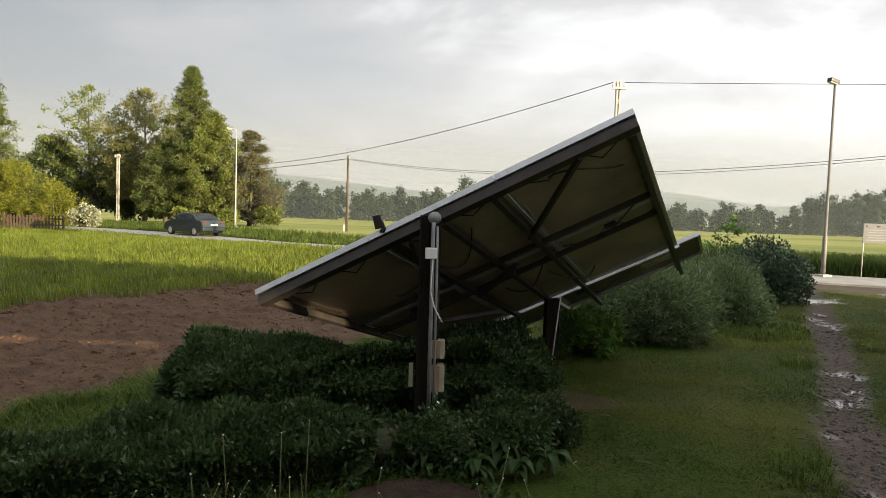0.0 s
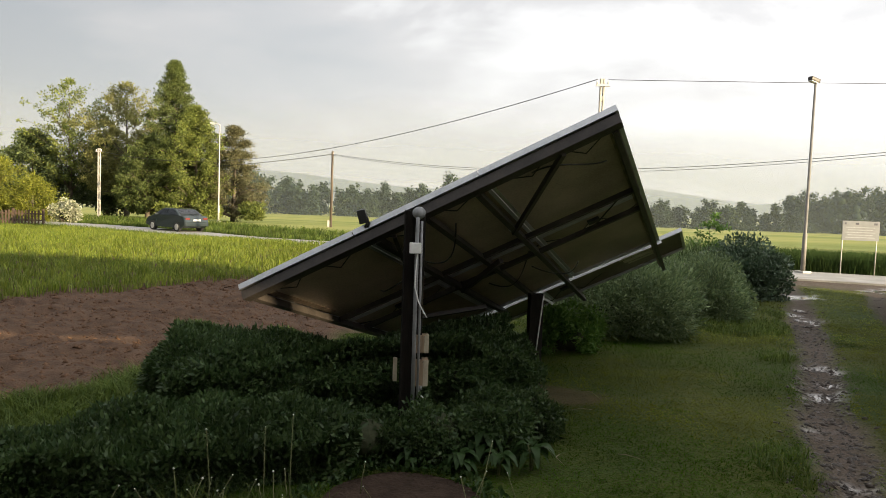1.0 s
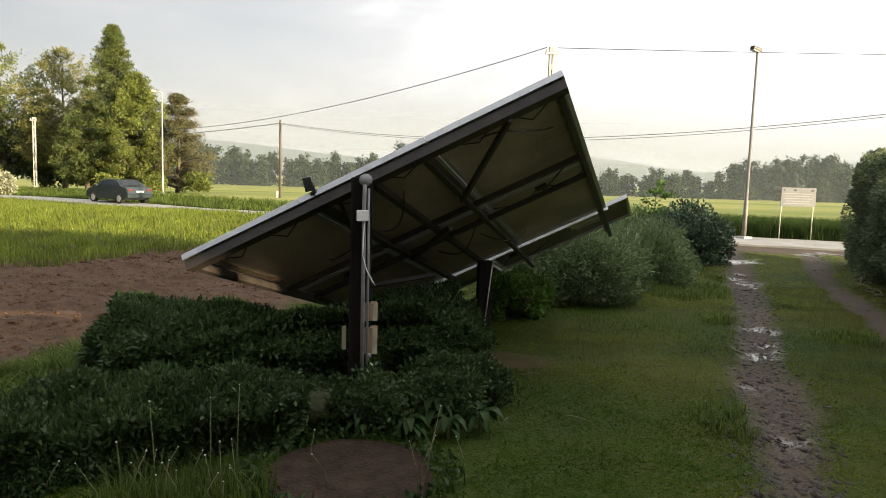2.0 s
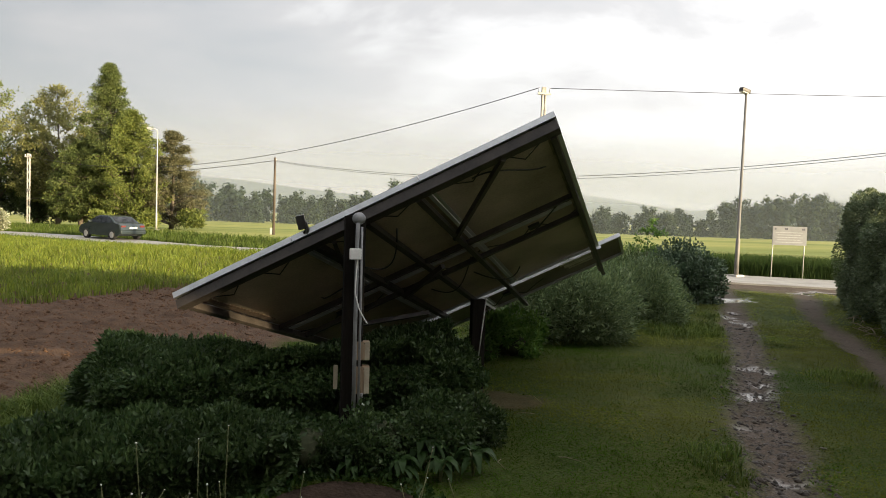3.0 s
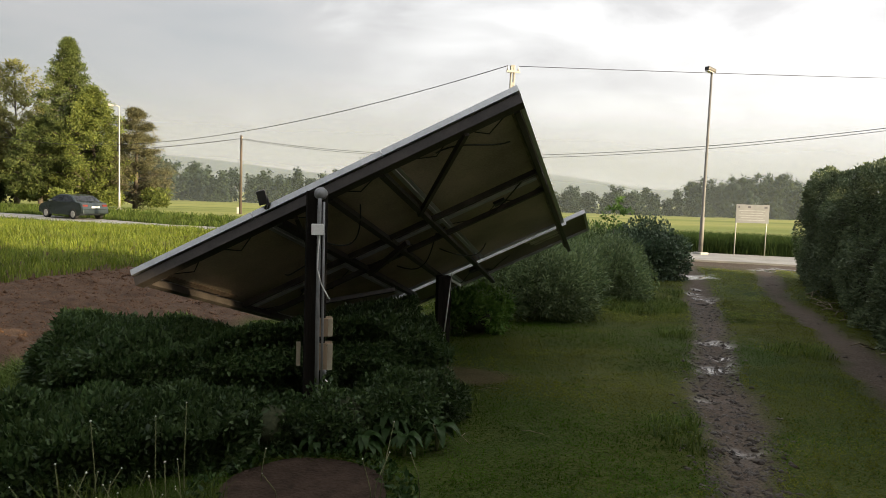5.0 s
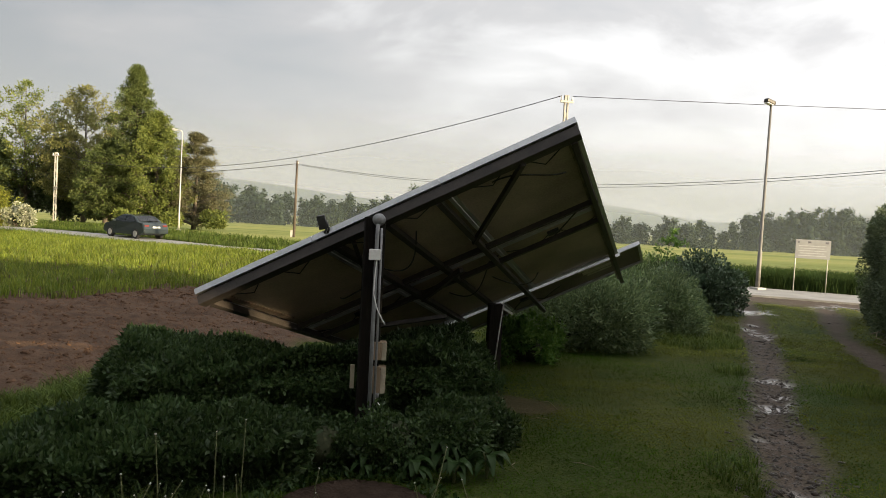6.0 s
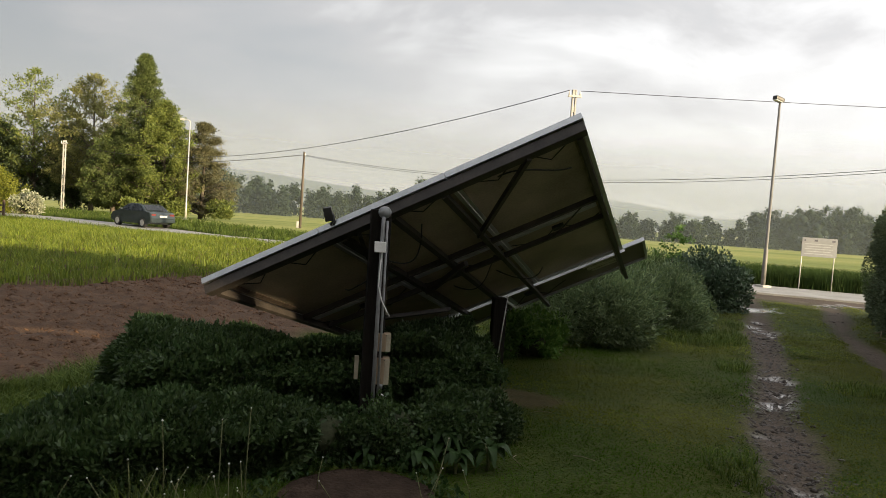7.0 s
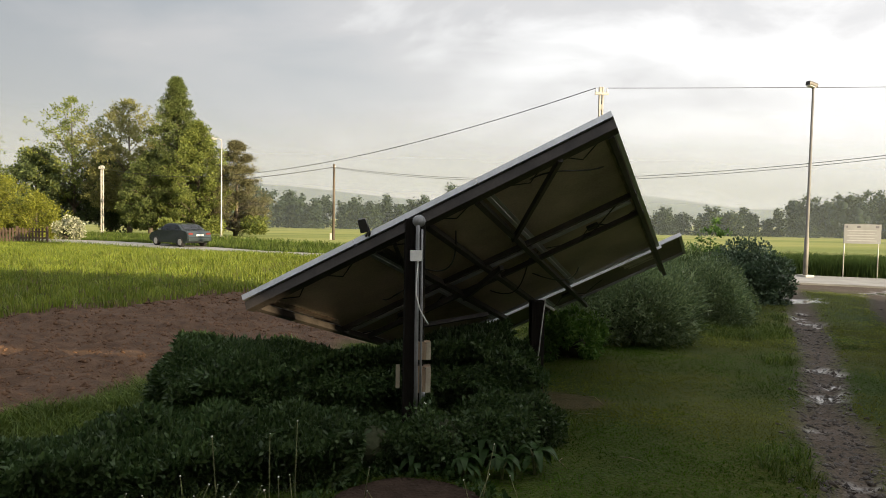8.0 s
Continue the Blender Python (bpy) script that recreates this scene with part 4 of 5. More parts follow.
def bush(x, y, r, h, n, leaf, material, label, clumps=40, droop=0.1, spread=0.7, group="", squash=0.9):
    """A rounded shrub made of many leafy clumps on stems, with an uneven outline."""
    cs = []
    for k in range(clumps):
        a, u = rng.uniform(0, 2 * math.pi), rng.random()
        rr = r * squash * math.sqrt(u) * 0.8
        zz = h * (0.10 + 0.76 * rng.random() * (1 - 0.6 * (rr / r) ** 2))
        cs.append((x + rr * math.cos(a), y + rr * math.sin(a), zz, r * rng.uniform(0.20, 0.36)))
    cs = np.array(cs)

    def surf(m):
        i = rng.integers(0, len(cs), m)
        d = rng.normal(size=(m, 3))
        d /= np.linalg.norm(d, axis=1)[:, None]
        rad = cs[i, 3] * (1 - 0.45 * rng.random(m) ** 2)
        p = cs[i, :3] + d * rad[:, None]
        p[:, 2] = np.clip(p[:, 2], 0.03, None)
        return p, d + np.array([0, 0, 0.35])

    stems = []
    for c in cs[::3]:
        stems.append(tube([(x + (c[0] - x) * 0.15, y + (c[1] - y) * 0.15, -0.05), (x + (c[0] - x) * 0.6, y + (c[1] - y) * 0.6, c[2] * 0.55), tuple(c[:3])], [0.025, 0.018, 0.006], 5))
    core = bmesh.new()
    bmesh.ops.create_icosphere(core, subdivisions=3, radius=1, matrix=pose(x, y, h * 0.36) @ Matrix.Diagonal((r * 0.4, r * 0.4, h * 0.30, 1)))
    for v in core.verts:
        v.co += v.normal * noise.noise(v.co * 3) * 0.12
    return leaf_mass("bush", surf, n, leaf, material, label, "bush", group, core, droop, spread, stems[:6])


# clipped privet hedge round the array, then the nearer low run


def low_hedge(p0, p1, depth, h, n, label, seed):
    # the run's depth lies to the left of p0-p1, away from the camera
    sf, co = hedge_box(p1, p0, depth, h, 0.17, seed)
    return leaf_mass("hedge", sf, n, (0.050, 0.021), M_HEDGE, label, "hedge", "", co, 0.3, 0.8)


low_hedge((-1.78, 4.72), (1.0, 5.45), 1.0, 0.50, 85000, "clipped dark green privet hedge around the array's posts", 0.0)
low_hedge((-3.4, 2.75), (-0.35, 4.05), 0.55, 0.34, 68000, "low dark green privet hedge beside the garden bed", 11.0)

# tall hedge along the drive
sf, co = hedge_box((4.9, 4.2), (10.35, 14.6), 2.0, 2.18, 0.22, 23.0)
leaf_mass("tall_hedge", sf, 165000, (0.062, 0.026), M_HEDGE_R, "tall dense green hedge along the gravel drive", "hedge", "", co, 0.2, 0.8)

bush(2.75, 9.75, 1.25, 1.02, 30000, (0.10, 0.018), M_FEATHER, "feathery grey-green spreading shrub beside the lawn", 60, -0.1, 0.6, "shrubs along the lawn")
bush(4.35, 11.5, 1.05, 1.08, 24000, (0.10, 0.018), M_FEATHER, "feathery grey-green spreading shrub among others", 52, -0.1, 0.6, "shrubs along the lawn")
bush(5.35, 12.9, 0.75, 0.92, 14000, (0.08, 0.03), M_FEATHER, "low light green shrub among others", 40, 0.1, 0.7, "shrubs along the lawn")
bush(6.55, 14.3, 0.98, 1.18, 22000, (0.085, 0.042), M_DARKBUSH, "dark green rounded shrub near the lane", 56, 0.1, 0.7, "shrubs along the lawn")
bush(1.70, 8.1, 0.5, 0.58, 7000, (0.06, 0.03), M_FRESH, "light green leafy shrub under the array", 20, 0.1, 0.7, "shrubs along the lawn")
for bx, by, br, bh in ((0.08, 4.50, 0.32, 0.36), (0.48, 4.72, 0.36, 0.42), (-0.38, 4.48, 0.34, 0.34), (0.78, 5.0, 0.3, 0.36)):
    bush(bx, by, br, bh, 5200, (0.038, 0.019), M_HEDGE, "low dark green undergrowth around a post", 40, 0.1, 0.75, "undergrowth at the posts")
bush(-20.0, 39.6, 0.85, 1.25, 2600, (0.16, 0.09), M_BLOSSOM, "pale flowering shrub by a fence", 26, 0.0, 0.8)

# ---- trees ----


def crown(low, widest, top_power, foot, radius):
    """A crown's outline: radius at a share u of its height, widest at one share, narrowing above and below."""
    def outline(u):
        if u < widest:
            return radius * (foot + (1 - foot) * (u / widest) ** 0.7)
        return radius * max(0.0, 1 - ((u - widest) / (1 - widest)) ** top_power) ** 0.8
    return low, outline


def tree(name, x, y, height, shape, bare, n_leaf, leaf, material, label, limbs=40, twigs=6, rise=0.6, trunk_r=0.18, clump=0.4, airy=0.0, tiers=0, group="trees by the lane"):
    """Trunk, limbs that rise or droop, twigs along them and small leaf clumps at the twigs; airy thins the upper crown."""
    low, outline = shape
    z0 = ground_at(x, y) - 0.05
    t = thing(name, (x, y, z0), label, "tree", group)
    sway = [0.012 * height * rng.normal() for k in range(4)]

    def stem(z):
        u = z / height
        return Vector((sway[0] * math.sin(3 * u) + sway[1] * u, sway[2] * math.sin(2.5 * u) + sway[3] * u, z))

    wood = tube([stem(height * u) - Vector((0, 0, 0.1)) for u in (0, 0.15, 0.35, 0.55, 0.75, 0.97)], [trunk_r * q for q in (1.15, 0.95, 0.75, 0.52, 0.3, 0.06)], 8)
    cl = []
    for k in range(limbs):
        u = (k + rng.random()) / limbs
        if tiers:
            u = (math.floor(u * tiers) + 0.1 + 0.62 * rng.random()) / tiers
        rr = outline(u) * rng.uniform(0.72, 1.10) + 0.06 * height * 0.1
        a = k * 2.399 + rng.uniform(-0.5, 0.5)
        ztip = low + (height - low) * u
        start = stem(max(bare, ztip - rise * rr))
        tip = stem(ztip)
        tip = Vector((tip.x + rr * math.cos(a), tip.y + rr * math.sin(a), min(ztip, height * 0.99)))
        bend = start.lerp(tip, 0.55) + Vector((0, 0, (0.10 if rise > 0 else 0.16) * rr))
        r0 = max(trunk_r * 0.36 * (1.15 - u), 0.012 * height / 10)
        tube([start, bend, tip], [r0, r0 * 0.55, r0 * 0.15], 5, wood)
        thin = 1.0 - airy * max(0.0, (u - 0.35) / 0.65)
        for q in range(twigs):
            fr = 0.30 + 0.70 * (q + rng.random()) / twigs
            p = start.lerp(bend, fr / 0.55) if fr < 0.55 else bend.lerp(tip, (fr - 0.55) / 0.45)
            ln_ = rr * rng.uniform(0.18, 0.42)
            d = Vector((math.cos(a) * 0.5 + rng.normal() * 0.6, math.sin(a) * 0.5 + rng.normal() * 0.6, rng.normal() * 0.35 + 0.45 * rise)).normalized()
            e = p + d * ln_
            tube([p, p.lerp(e, 0.5) + Vector((0, 0, 0.05 * ln_)), e], [r0 * 0.3, r0 * 0.2, r0 * 0.08], 3, wood)
            for v in (0.55, 1.0):
                if rng.random() < 0.45 + 0.55 * thin:
                    c = p.lerp(e, v)
                    cl.append((c.x, c.y, c.z, clump * rng.uniform(0.6, 1.25), thin))
    part("trunk", wood, M_BARK, t)
    cl = np.array(cl)
    wts = cl[:, 3] ** 2 * np.clip(cl[:, 4], 0.15, 1)
    i = rng.choice(len(cl), n_leaf, p=wts / wts.sum())
    d = rng.normal(size=(n_leaf, 3))
    d /= np.linalg.norm(d, axis=1)[:, None]
    p = cl[i, :3] + d * (cl[i, 3] * rng.random(n_leaf) ** 0.55)[:, None] * np.array([1, 1, 0.7 if not tiers else 0.4])
    v, f = leaf_quads(p, d * 0.6 + np.array([0, 0, 0.1]), leaf[0], leaf[1], 0.9, 0.15)
    np_mesh("crown", v, f, material, t)
    return t


AIRY, BUSHY = crown(3.6, 0.45, 2.2, 0.6, 3.6), crown(0.5, 0.35, 2.0, 0.85, 3.4)
tree("tree", -33.0, 66.5, 12.3, AIRY, 2.2, 9000, (0.22, 0.13), M_TREE_G, "tall airy deciduous tree with sparse spring leaves", limbs=46, rise=0.9, clump=0.42, airy=0.55)
tree("tree", -27.0, 64.2, 11.8, crown(1.9, 0.42, 2.6, 0.75, 3.9), 1.6, 26000, (0.21, 0.12), M_TREE_Y, "deciduous tree with bronze-green spring leaves", limbs=64, rise=0.75, clump=0.48, airy=0.62)
tree("conifer", -20.6, 58.5, 12.7, crown(1.2, 0.15, 1.0, 0.85, 3.3), 1.0, 50000, (0.19, 0.07), M_CONIFER, "tall pointed green conifer above other trees", limbs=120, twigs=5, rise=0.25, clump=0.36)
tree("tree", -18.4, 56.8, 8.9, crown(0.7, 0.35, 1.6, 0.85, 2.5), 0.8, 30000, (0.17, 0.09), M_TREE_G, "yellow-green broadleaf tree beside a conifer", limbs=66, rise=0.7, clump=0.45)
tree("tree", -22.6, 57.8, 6.6, crown(0.5, 0.4, 1.8, 0.8, 2.4), 0.7, 20000, (0.17, 0.09), M_CONIFER, "low green broadleaf tree below a conifer", limbs=46, rise=0.7, clump=0.45)
tree("pine", -15.7, 57.5, 7.8, crown(0.5, 0.15, 1.3, 0.9, 2.5), 0.4, 26000, (0.22, 0.05), M_PINE, "brownish pine at the end of the tree group", limbs=84, twigs=5, rise=0.22, clump=0.40, tiers=8)
tree("tree", -36.3, 66.0, 7.4, BUSHY, 0.6, 16000, (0.27, 0.15), M_SHADE, "dense broadleaf tree with shade toned into its leaves", limbs=44, clump=0.7)
tree("tree", -30.6, 68.5, 7.0, BUSHY, 0.5, 16000, (0.27, 0.15), M_SHADE, "dense broadleaf tree behind others, shade toned into its leaves", limbs=44, clump=0.7)
tree("tree", -25.2, 68.5, 7.2, BUSHY, 0.5, 16000, (0.27, 0.15), M_SHADE, "dense broadleaf tree behind others, shade toned into its leaves", limbs=44, clump=0.7)
tree("spruce", -32.6, 50.0, 11.5, crown(0.8, 0.08, 1.1, 0.9, 3.0), 0.8, 26000, (0.26, 0.06), M_CONIFER, "tall green spruce beside the willows", limbs=90, twigs=5, rise=-0.12, clump=0.42, tiers=16)
WILLOW = crown(0.3, 0.45, 2.2, 0.85, 2.6)
tree("willow", -29.0, 47.6, 4.3, WILLOW, 0.3, 22000, (0.20, 0.05), M_WILLOW, "yellow-green willow shrub behind a fence", limbs=46, clump=0.42, rise=0.8, trunk_r=0.1, group="willows")
tree("willow", -25.6, 46.6, 3.1, crown(0.3, 0.4, 2.0, 0.6, 1.6), 0.3, 9000, (0.15, 0.06), M_WILLOW, "smaller yellow-green willow shrub by a fence", limbs=36, clump=0.30, rise=0.8, trunk_r=0.07, airy=0.3, group="willows")
tree("willow", -33.4, 47.5, 3.8, WILLOW, 0.3, 16000, (0.20, 0.05), M_WILLOW, "yellow-green willow shrub below a spruce", limbs=40, clump=0.45, rise=0.8, trunk_r=0.1, group="willows")
for bx, by, br, bh in ((-13.6, 55.5, 1.2, 1.3), (-19.5, 54.0, 1.1, 1.0), (-23.6, 60.0, 1.3, 1.2), (-16.8, 55.0, 1.1, 1.1)):
    bush(bx, by, br, bh, 1500, (0.22, 0.12), M_TREE_G, "low green shrub at the foot of the trees", 20, 0.0, 0.8, "shrubs under the trees")
tree("sapling", 6.35, 15.6, 1.78, crown(0.75, 0.3, 1.0, 0.6, 0.52), 0.5, 520, (0.10, 0.045), M_FRESH, "slender young fruit tree with few leaves", limbs=9, twigs=4, rise=0.35, trunk_r=0.02, clump=0.08, tiers=5, group="")

# ---- fence ----
fence = thing("fence", (-24.4, 42.0, -0.38), "low brown picket fence before the willows", "fence")
for k in range(18):
    part("picket", box((0.10, 0.025, 0.78 + 0.04 * (k % 3)), (-1.6 + k * 0.19, 0.0, 0.40), (0, rng.uniform(-2, 2), 0), 0.006), M_FENCE, fence)
for z in (0.25, 0.62):
    part("rail", box((3.6, 0.04, 0.08), (0.02, 0.035, z), bevel=0.005), M_FENCE, fence)
for sx in (-1.7, 0.1, 1.85):
    part("fence_post", box((0.11, 0.11, 0.95), (sx, 0.1, 0.45), bevel=0.01), M_FENCE, fence)

# ---- far woods, hill and mist ----
BLOB = bmesh.new()
bmesh.ops.create_icosphere(BLOB, subdivisions=1, radius=1)
BLOB_V = np.array([v.co[:] for v in BLOB.verts])
BLOB_F = np.array([[v.index for v in f.verts] for f in BLOB.faces])
BLOB.free()
cv, cf, core_count = [], [], 0
fv, ff, count = [], [], 0
WOOD_X = [-340, -75, -62, -50, -38, 5, 40, 78, 140, 150, 195, 215, 360]
WOOD_H = [13, 15, 16.5, 13.5, 11.5, 12.5, 11, 9.2, 10, 17.5, 18.5, 14.5, 15]
for k in range(430):
    fx = -330 + k * 1.55 + rng.uniform(-2.5, 2.5)
    fy = 262 + rng.uniform(-12, 30)
    # one tree in eight stands taller and airier than its neighbours
    tall = k % 8 == 3
    h = float(np.interp(fx, WOOD_X, WOOD_H)) * (rng.uniform(0.62, 1.0) if not tall else rng.uniform(1.02, 1.22))
    if k == 217:
        fx, fy, h, tall = 7.5, 240, 17.0, True
    r = h * (rng.uniform(0.26, 0.40) if not tall else rng.uniform(0.20, 0.28))
    z0 = -3.9
    nb = 16
    lift = 0.45 if tall else 0.12
    ang, hgt = rng.uniform(0, 2 * math.pi, nb), np.linspace(lift, 0.88, nb) + rng.uniform(-0.04, 0.04, nb)
    wide = np.sqrt(np.clip(1 - ((hgt - 0.5 * (lift + 0.75)) / 0.58) ** 2, 0.05, 1))
    out = r * wide * rng.uniform(0.2, 0.85, nb)
    cs = np.stack([fx + out * np.cos(ang), fy + out * np.sin(ang), z0 + h * hgt], 1)
    cr = r * rng.uniform(0.26, 0.46, nb) * (0.75 if tall else 1.0)
    m = 520
    i = rng.integers(0, nb, m)
    d = rng.normal(size=(m, 3))
    d /= np.linalg.norm(d, axis=1)[:, None]
    p = cs[i] + d * (cr[i] * rng.random(m) ** 0.35 * 1.1)[:, None]
    foot = np.stack([fx + rng.uniform(-3, 3, 130), fy + rng.uniform(-4, 2, 130), z0 + 2.6 * rng.random(130) ** 1.3], 1)
    v, f = leaf_quads(np.concatenate([p, foot]), np.concatenate([d, rng.normal(size=(130, 3))]), 0.85, 0.6, 0.7, 0.1)
    fv.append(v)
    ff.append(f + count)
    count += len(v)
    for c, rad in [(cs[q], cr[q] * 0.66) for q in range(nb)]:
        v = BLOB_V * (1 + 0.5 * (vnoise(BLOB_V + k * 3.1 + c[2], 2.5) - 0.5))[:, None] * rad + c
        cv.append(v)
        cf.append(BLOB_F + core_count)
        core_count += len(v)
woods = np_mesh("far_woods", np.concatenate(fv), np.concatenate(ff), M_FAR)
np_mesh("foliage_mass", np.concatenate(cv), np.concatenate(cf), M_FAR, woods, True)
tagged(woods, "misty row of broadleaf trees beyond the meadow", "woods", kind="stuff")
hx, hy = np.meshgrid(np.linspace(-1600, 1600, 90), np.linspace(900, 1500, 14))
ridge = np.sin((hy - 900) / 600 * math.pi) * (24 + 46 * vnoise(xyz(hx.ravel(), hy.ravel() * 0.3), 0.0035).reshape(hx.shape)) - 8
hi = (np.arange(13)[:, None] * 90 + np.arange(89)[None, :]).ravel()
hill = np_mesh("hill", np.stack([hx.ravel(), hy.ravel(), ridge.ravel()], 1), np.stack([hi, hi + 1, hi + 91, hi + 90], 1), M_HILL, smooth=True)
tagged(hill, "low wooded hills fading into morning mist", "hill", kind="structure")
# one flat sheet carries the cloud haze that fades the ridge
bank = np_mesh("low_cloud", [(-2600, 0, -10), (2600, 0, -10), (2600, 0, 260), (-2600, 0, 260)], [(0, 1, 2, 3)], M_LOWCLOUD)
bank.location = (0, 880, 0)
bank.visible_shadow = False
tagged(bank, "pale low cloud lying over the wooded hills", "cloud", kind="structure")
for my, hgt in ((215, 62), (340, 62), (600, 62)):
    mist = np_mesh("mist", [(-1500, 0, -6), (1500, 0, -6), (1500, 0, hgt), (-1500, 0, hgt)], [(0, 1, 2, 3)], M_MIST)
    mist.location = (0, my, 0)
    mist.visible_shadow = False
    tagged(mist, "flat see-through sheet that hazes the far woods with morning mist", "mist", kind="structure")

# ---- field, verge and lawn blades ----


def scatter(n, x0, x1, y0, y1, keep, near_power=1.0):
    x = rng.uniform(x0, x1, n)
    y = y0 + (y1 - y0) * rng.random(n) ** near_power
    k = keep(x, y)
    x, y = x[k], y[k]
    return np.stack([x, y, ground_z(x, y) - 0.01], 1)


def in_crop(x, y):
    wob = (vnoise(xyz(x, y), 0.9) - 0.5) * 0.8
    return (crop_side(x, y) + wob > 0.1) & (road_side(x, y) > 3.2) & (x > -1.0 * y)


pc = scatter(340000, -36, 6, 8, 42, in_crop, 1.4)
tagged(blade_mesh("cereal_crop", pc, 0.21, 0.017, M_CROP, 0.45), "dense young green cereal crop in a field", "crop", kind="stuff")


def in_verge(x, y):
    r = road_side(x, y)
    return (r < -1.75) & (r > -4.6)


def in_near_verge(x, y):
    r = road_side(x, y)
    return (r > 1.6) & (r < 3.3) & ((x < 6.0) | (x > 14.5))


pv = scatter(300000, -36, 26, 12, 55, in_verge)
pv = np.concatenate([pv, scatter(380000, 4, 24, 14, 27, in_verge)])
right = pv[:, 0] > 0
tagged(blade_mesh("verge_grass", pv[right], 0.64, 0.016, M_REED, 0.45), "tall dark green grass on the far verge", "grass", kind="stuff")
tagged(blade_mesh("verge_grass", pv[~right], 0.32, 0.03, M_VERGE, 0.4), "rough green grass on the far verge", "grass", kind="stuff")
pn = scatter(95000, -34, 24, 12, 52, in_near_verge)
tagged(blade_mesh("verge_grass", pn, 0.24, 0.02, M_VERGE, 0.5), "rough grass on the near verge", "grass", kind="stuff")


def in_lawn(x, y):
    so, gr, fi, we = zones(x, y)
    q = rng.random(len(x))
    ok = (so < 0.35 + 0.2 * q) & (gr < 0.25 + 0.5 * q * q) & (fi < 0.1) & (road_side(x, y) > 1.8)
    ok &= np.hypot((x + 0.09) / 0.46, (y - 3.68) / 0.48) > 1
    thin = vnoise(xyz(x, y), 1.6)
    return ok & (q < 0.35 + thin * 1.1)


pl1 = scatter(290000, -3.2, 8.5, 2.3, 11, in_lawn, 1.15)
dry = vnoise(pl1 + 5.0, 0.75) * 0.65 + vnoise(pl1 + 9.0, 2.6) * 0.35 + 0.05 * (pl1[:, 0] - 2.5) + rng.normal(0, 0.05, len(pl1)) > 0.56
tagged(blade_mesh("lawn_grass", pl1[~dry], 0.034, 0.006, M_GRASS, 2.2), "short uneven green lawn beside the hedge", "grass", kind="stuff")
tagged(blade_mesh("lawn_grass", pl1[dry], 0.032, 0.006, M_GRASS_DRY, 2.2), "short yellowed patches of lawn along the drive", "grass", kind="stuff")
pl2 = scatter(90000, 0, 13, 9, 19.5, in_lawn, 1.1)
tagged(blade_mesh("lawn_grass", pl2, 0.045, 0.010, M_LIT_LAWN, 1.9), "short uneven green lawn near the lane", "grass", kind="stuff")


def tuft_spots(n, x0, x1, y0, y1, cut, scale=1.1):
    def keep(x, y):
        so, gr, fi, we = zones(x, y)
        return (vnoise(xyz(x, y) + 31.0, scale) > cut) & (so < 0.4) & (gr < 0.2)
    return scatter(n, x0, x1, y0, y1, keep)


pt = tuft_spots(60000, 0.2, 6.5, 3.0, 12.0, 0.66)
tagged(blade_mesh("weed_tuft", pt, 0.11, 0.008, M_VERGE, 0.9), "longer grass tufts scattered over the lawn", "grass", kind="stuff")
pb = scatter(42000, -3.4, 0.0, 4.1, 7.2, lambda x, y: (soil_side(x, y) < 0.25) & (soil_side(x, y) > -1.3))
tagged(blade_mesh("edge_grass", pb, 0.2, 0.010, M_VERGE, 0.6), "longer green grass between hedge and soil", "grass", kind="stuff")

# ---- garden bed, weeds and stalks ----
bed = bmesh.new()
bmesh.ops.create_circle(bed, cap_ends=True, segments=40, radius=0.44, matrix=pose(-0.09, 3.68, 0.0) @ Matrix.Diagonal((1.02, 1.12, 1, 1)))
top = bmesh.ops.extrude_face_region(bed, geom=bed.faces[:])
bmesh.ops.translate(bed, verts=[v for v in top["geom"] if isinstance(v, bmesh.types.BMVert)], vec=(0, 0, 0.022))
for v in bed.verts:
    v.co.x += 0.03 * noise.noise(v.co * 5)
    v.co.y += 0.03 * noise.noise(v.co * 5 + Vector((3, 1, 0)))
bmesh.ops.recalc_face_normals(bed, faces=bed.faces)
tagged(part("earth_bed", bed, M_BED), "round bare brown earth patch beside the hedge", "bed")


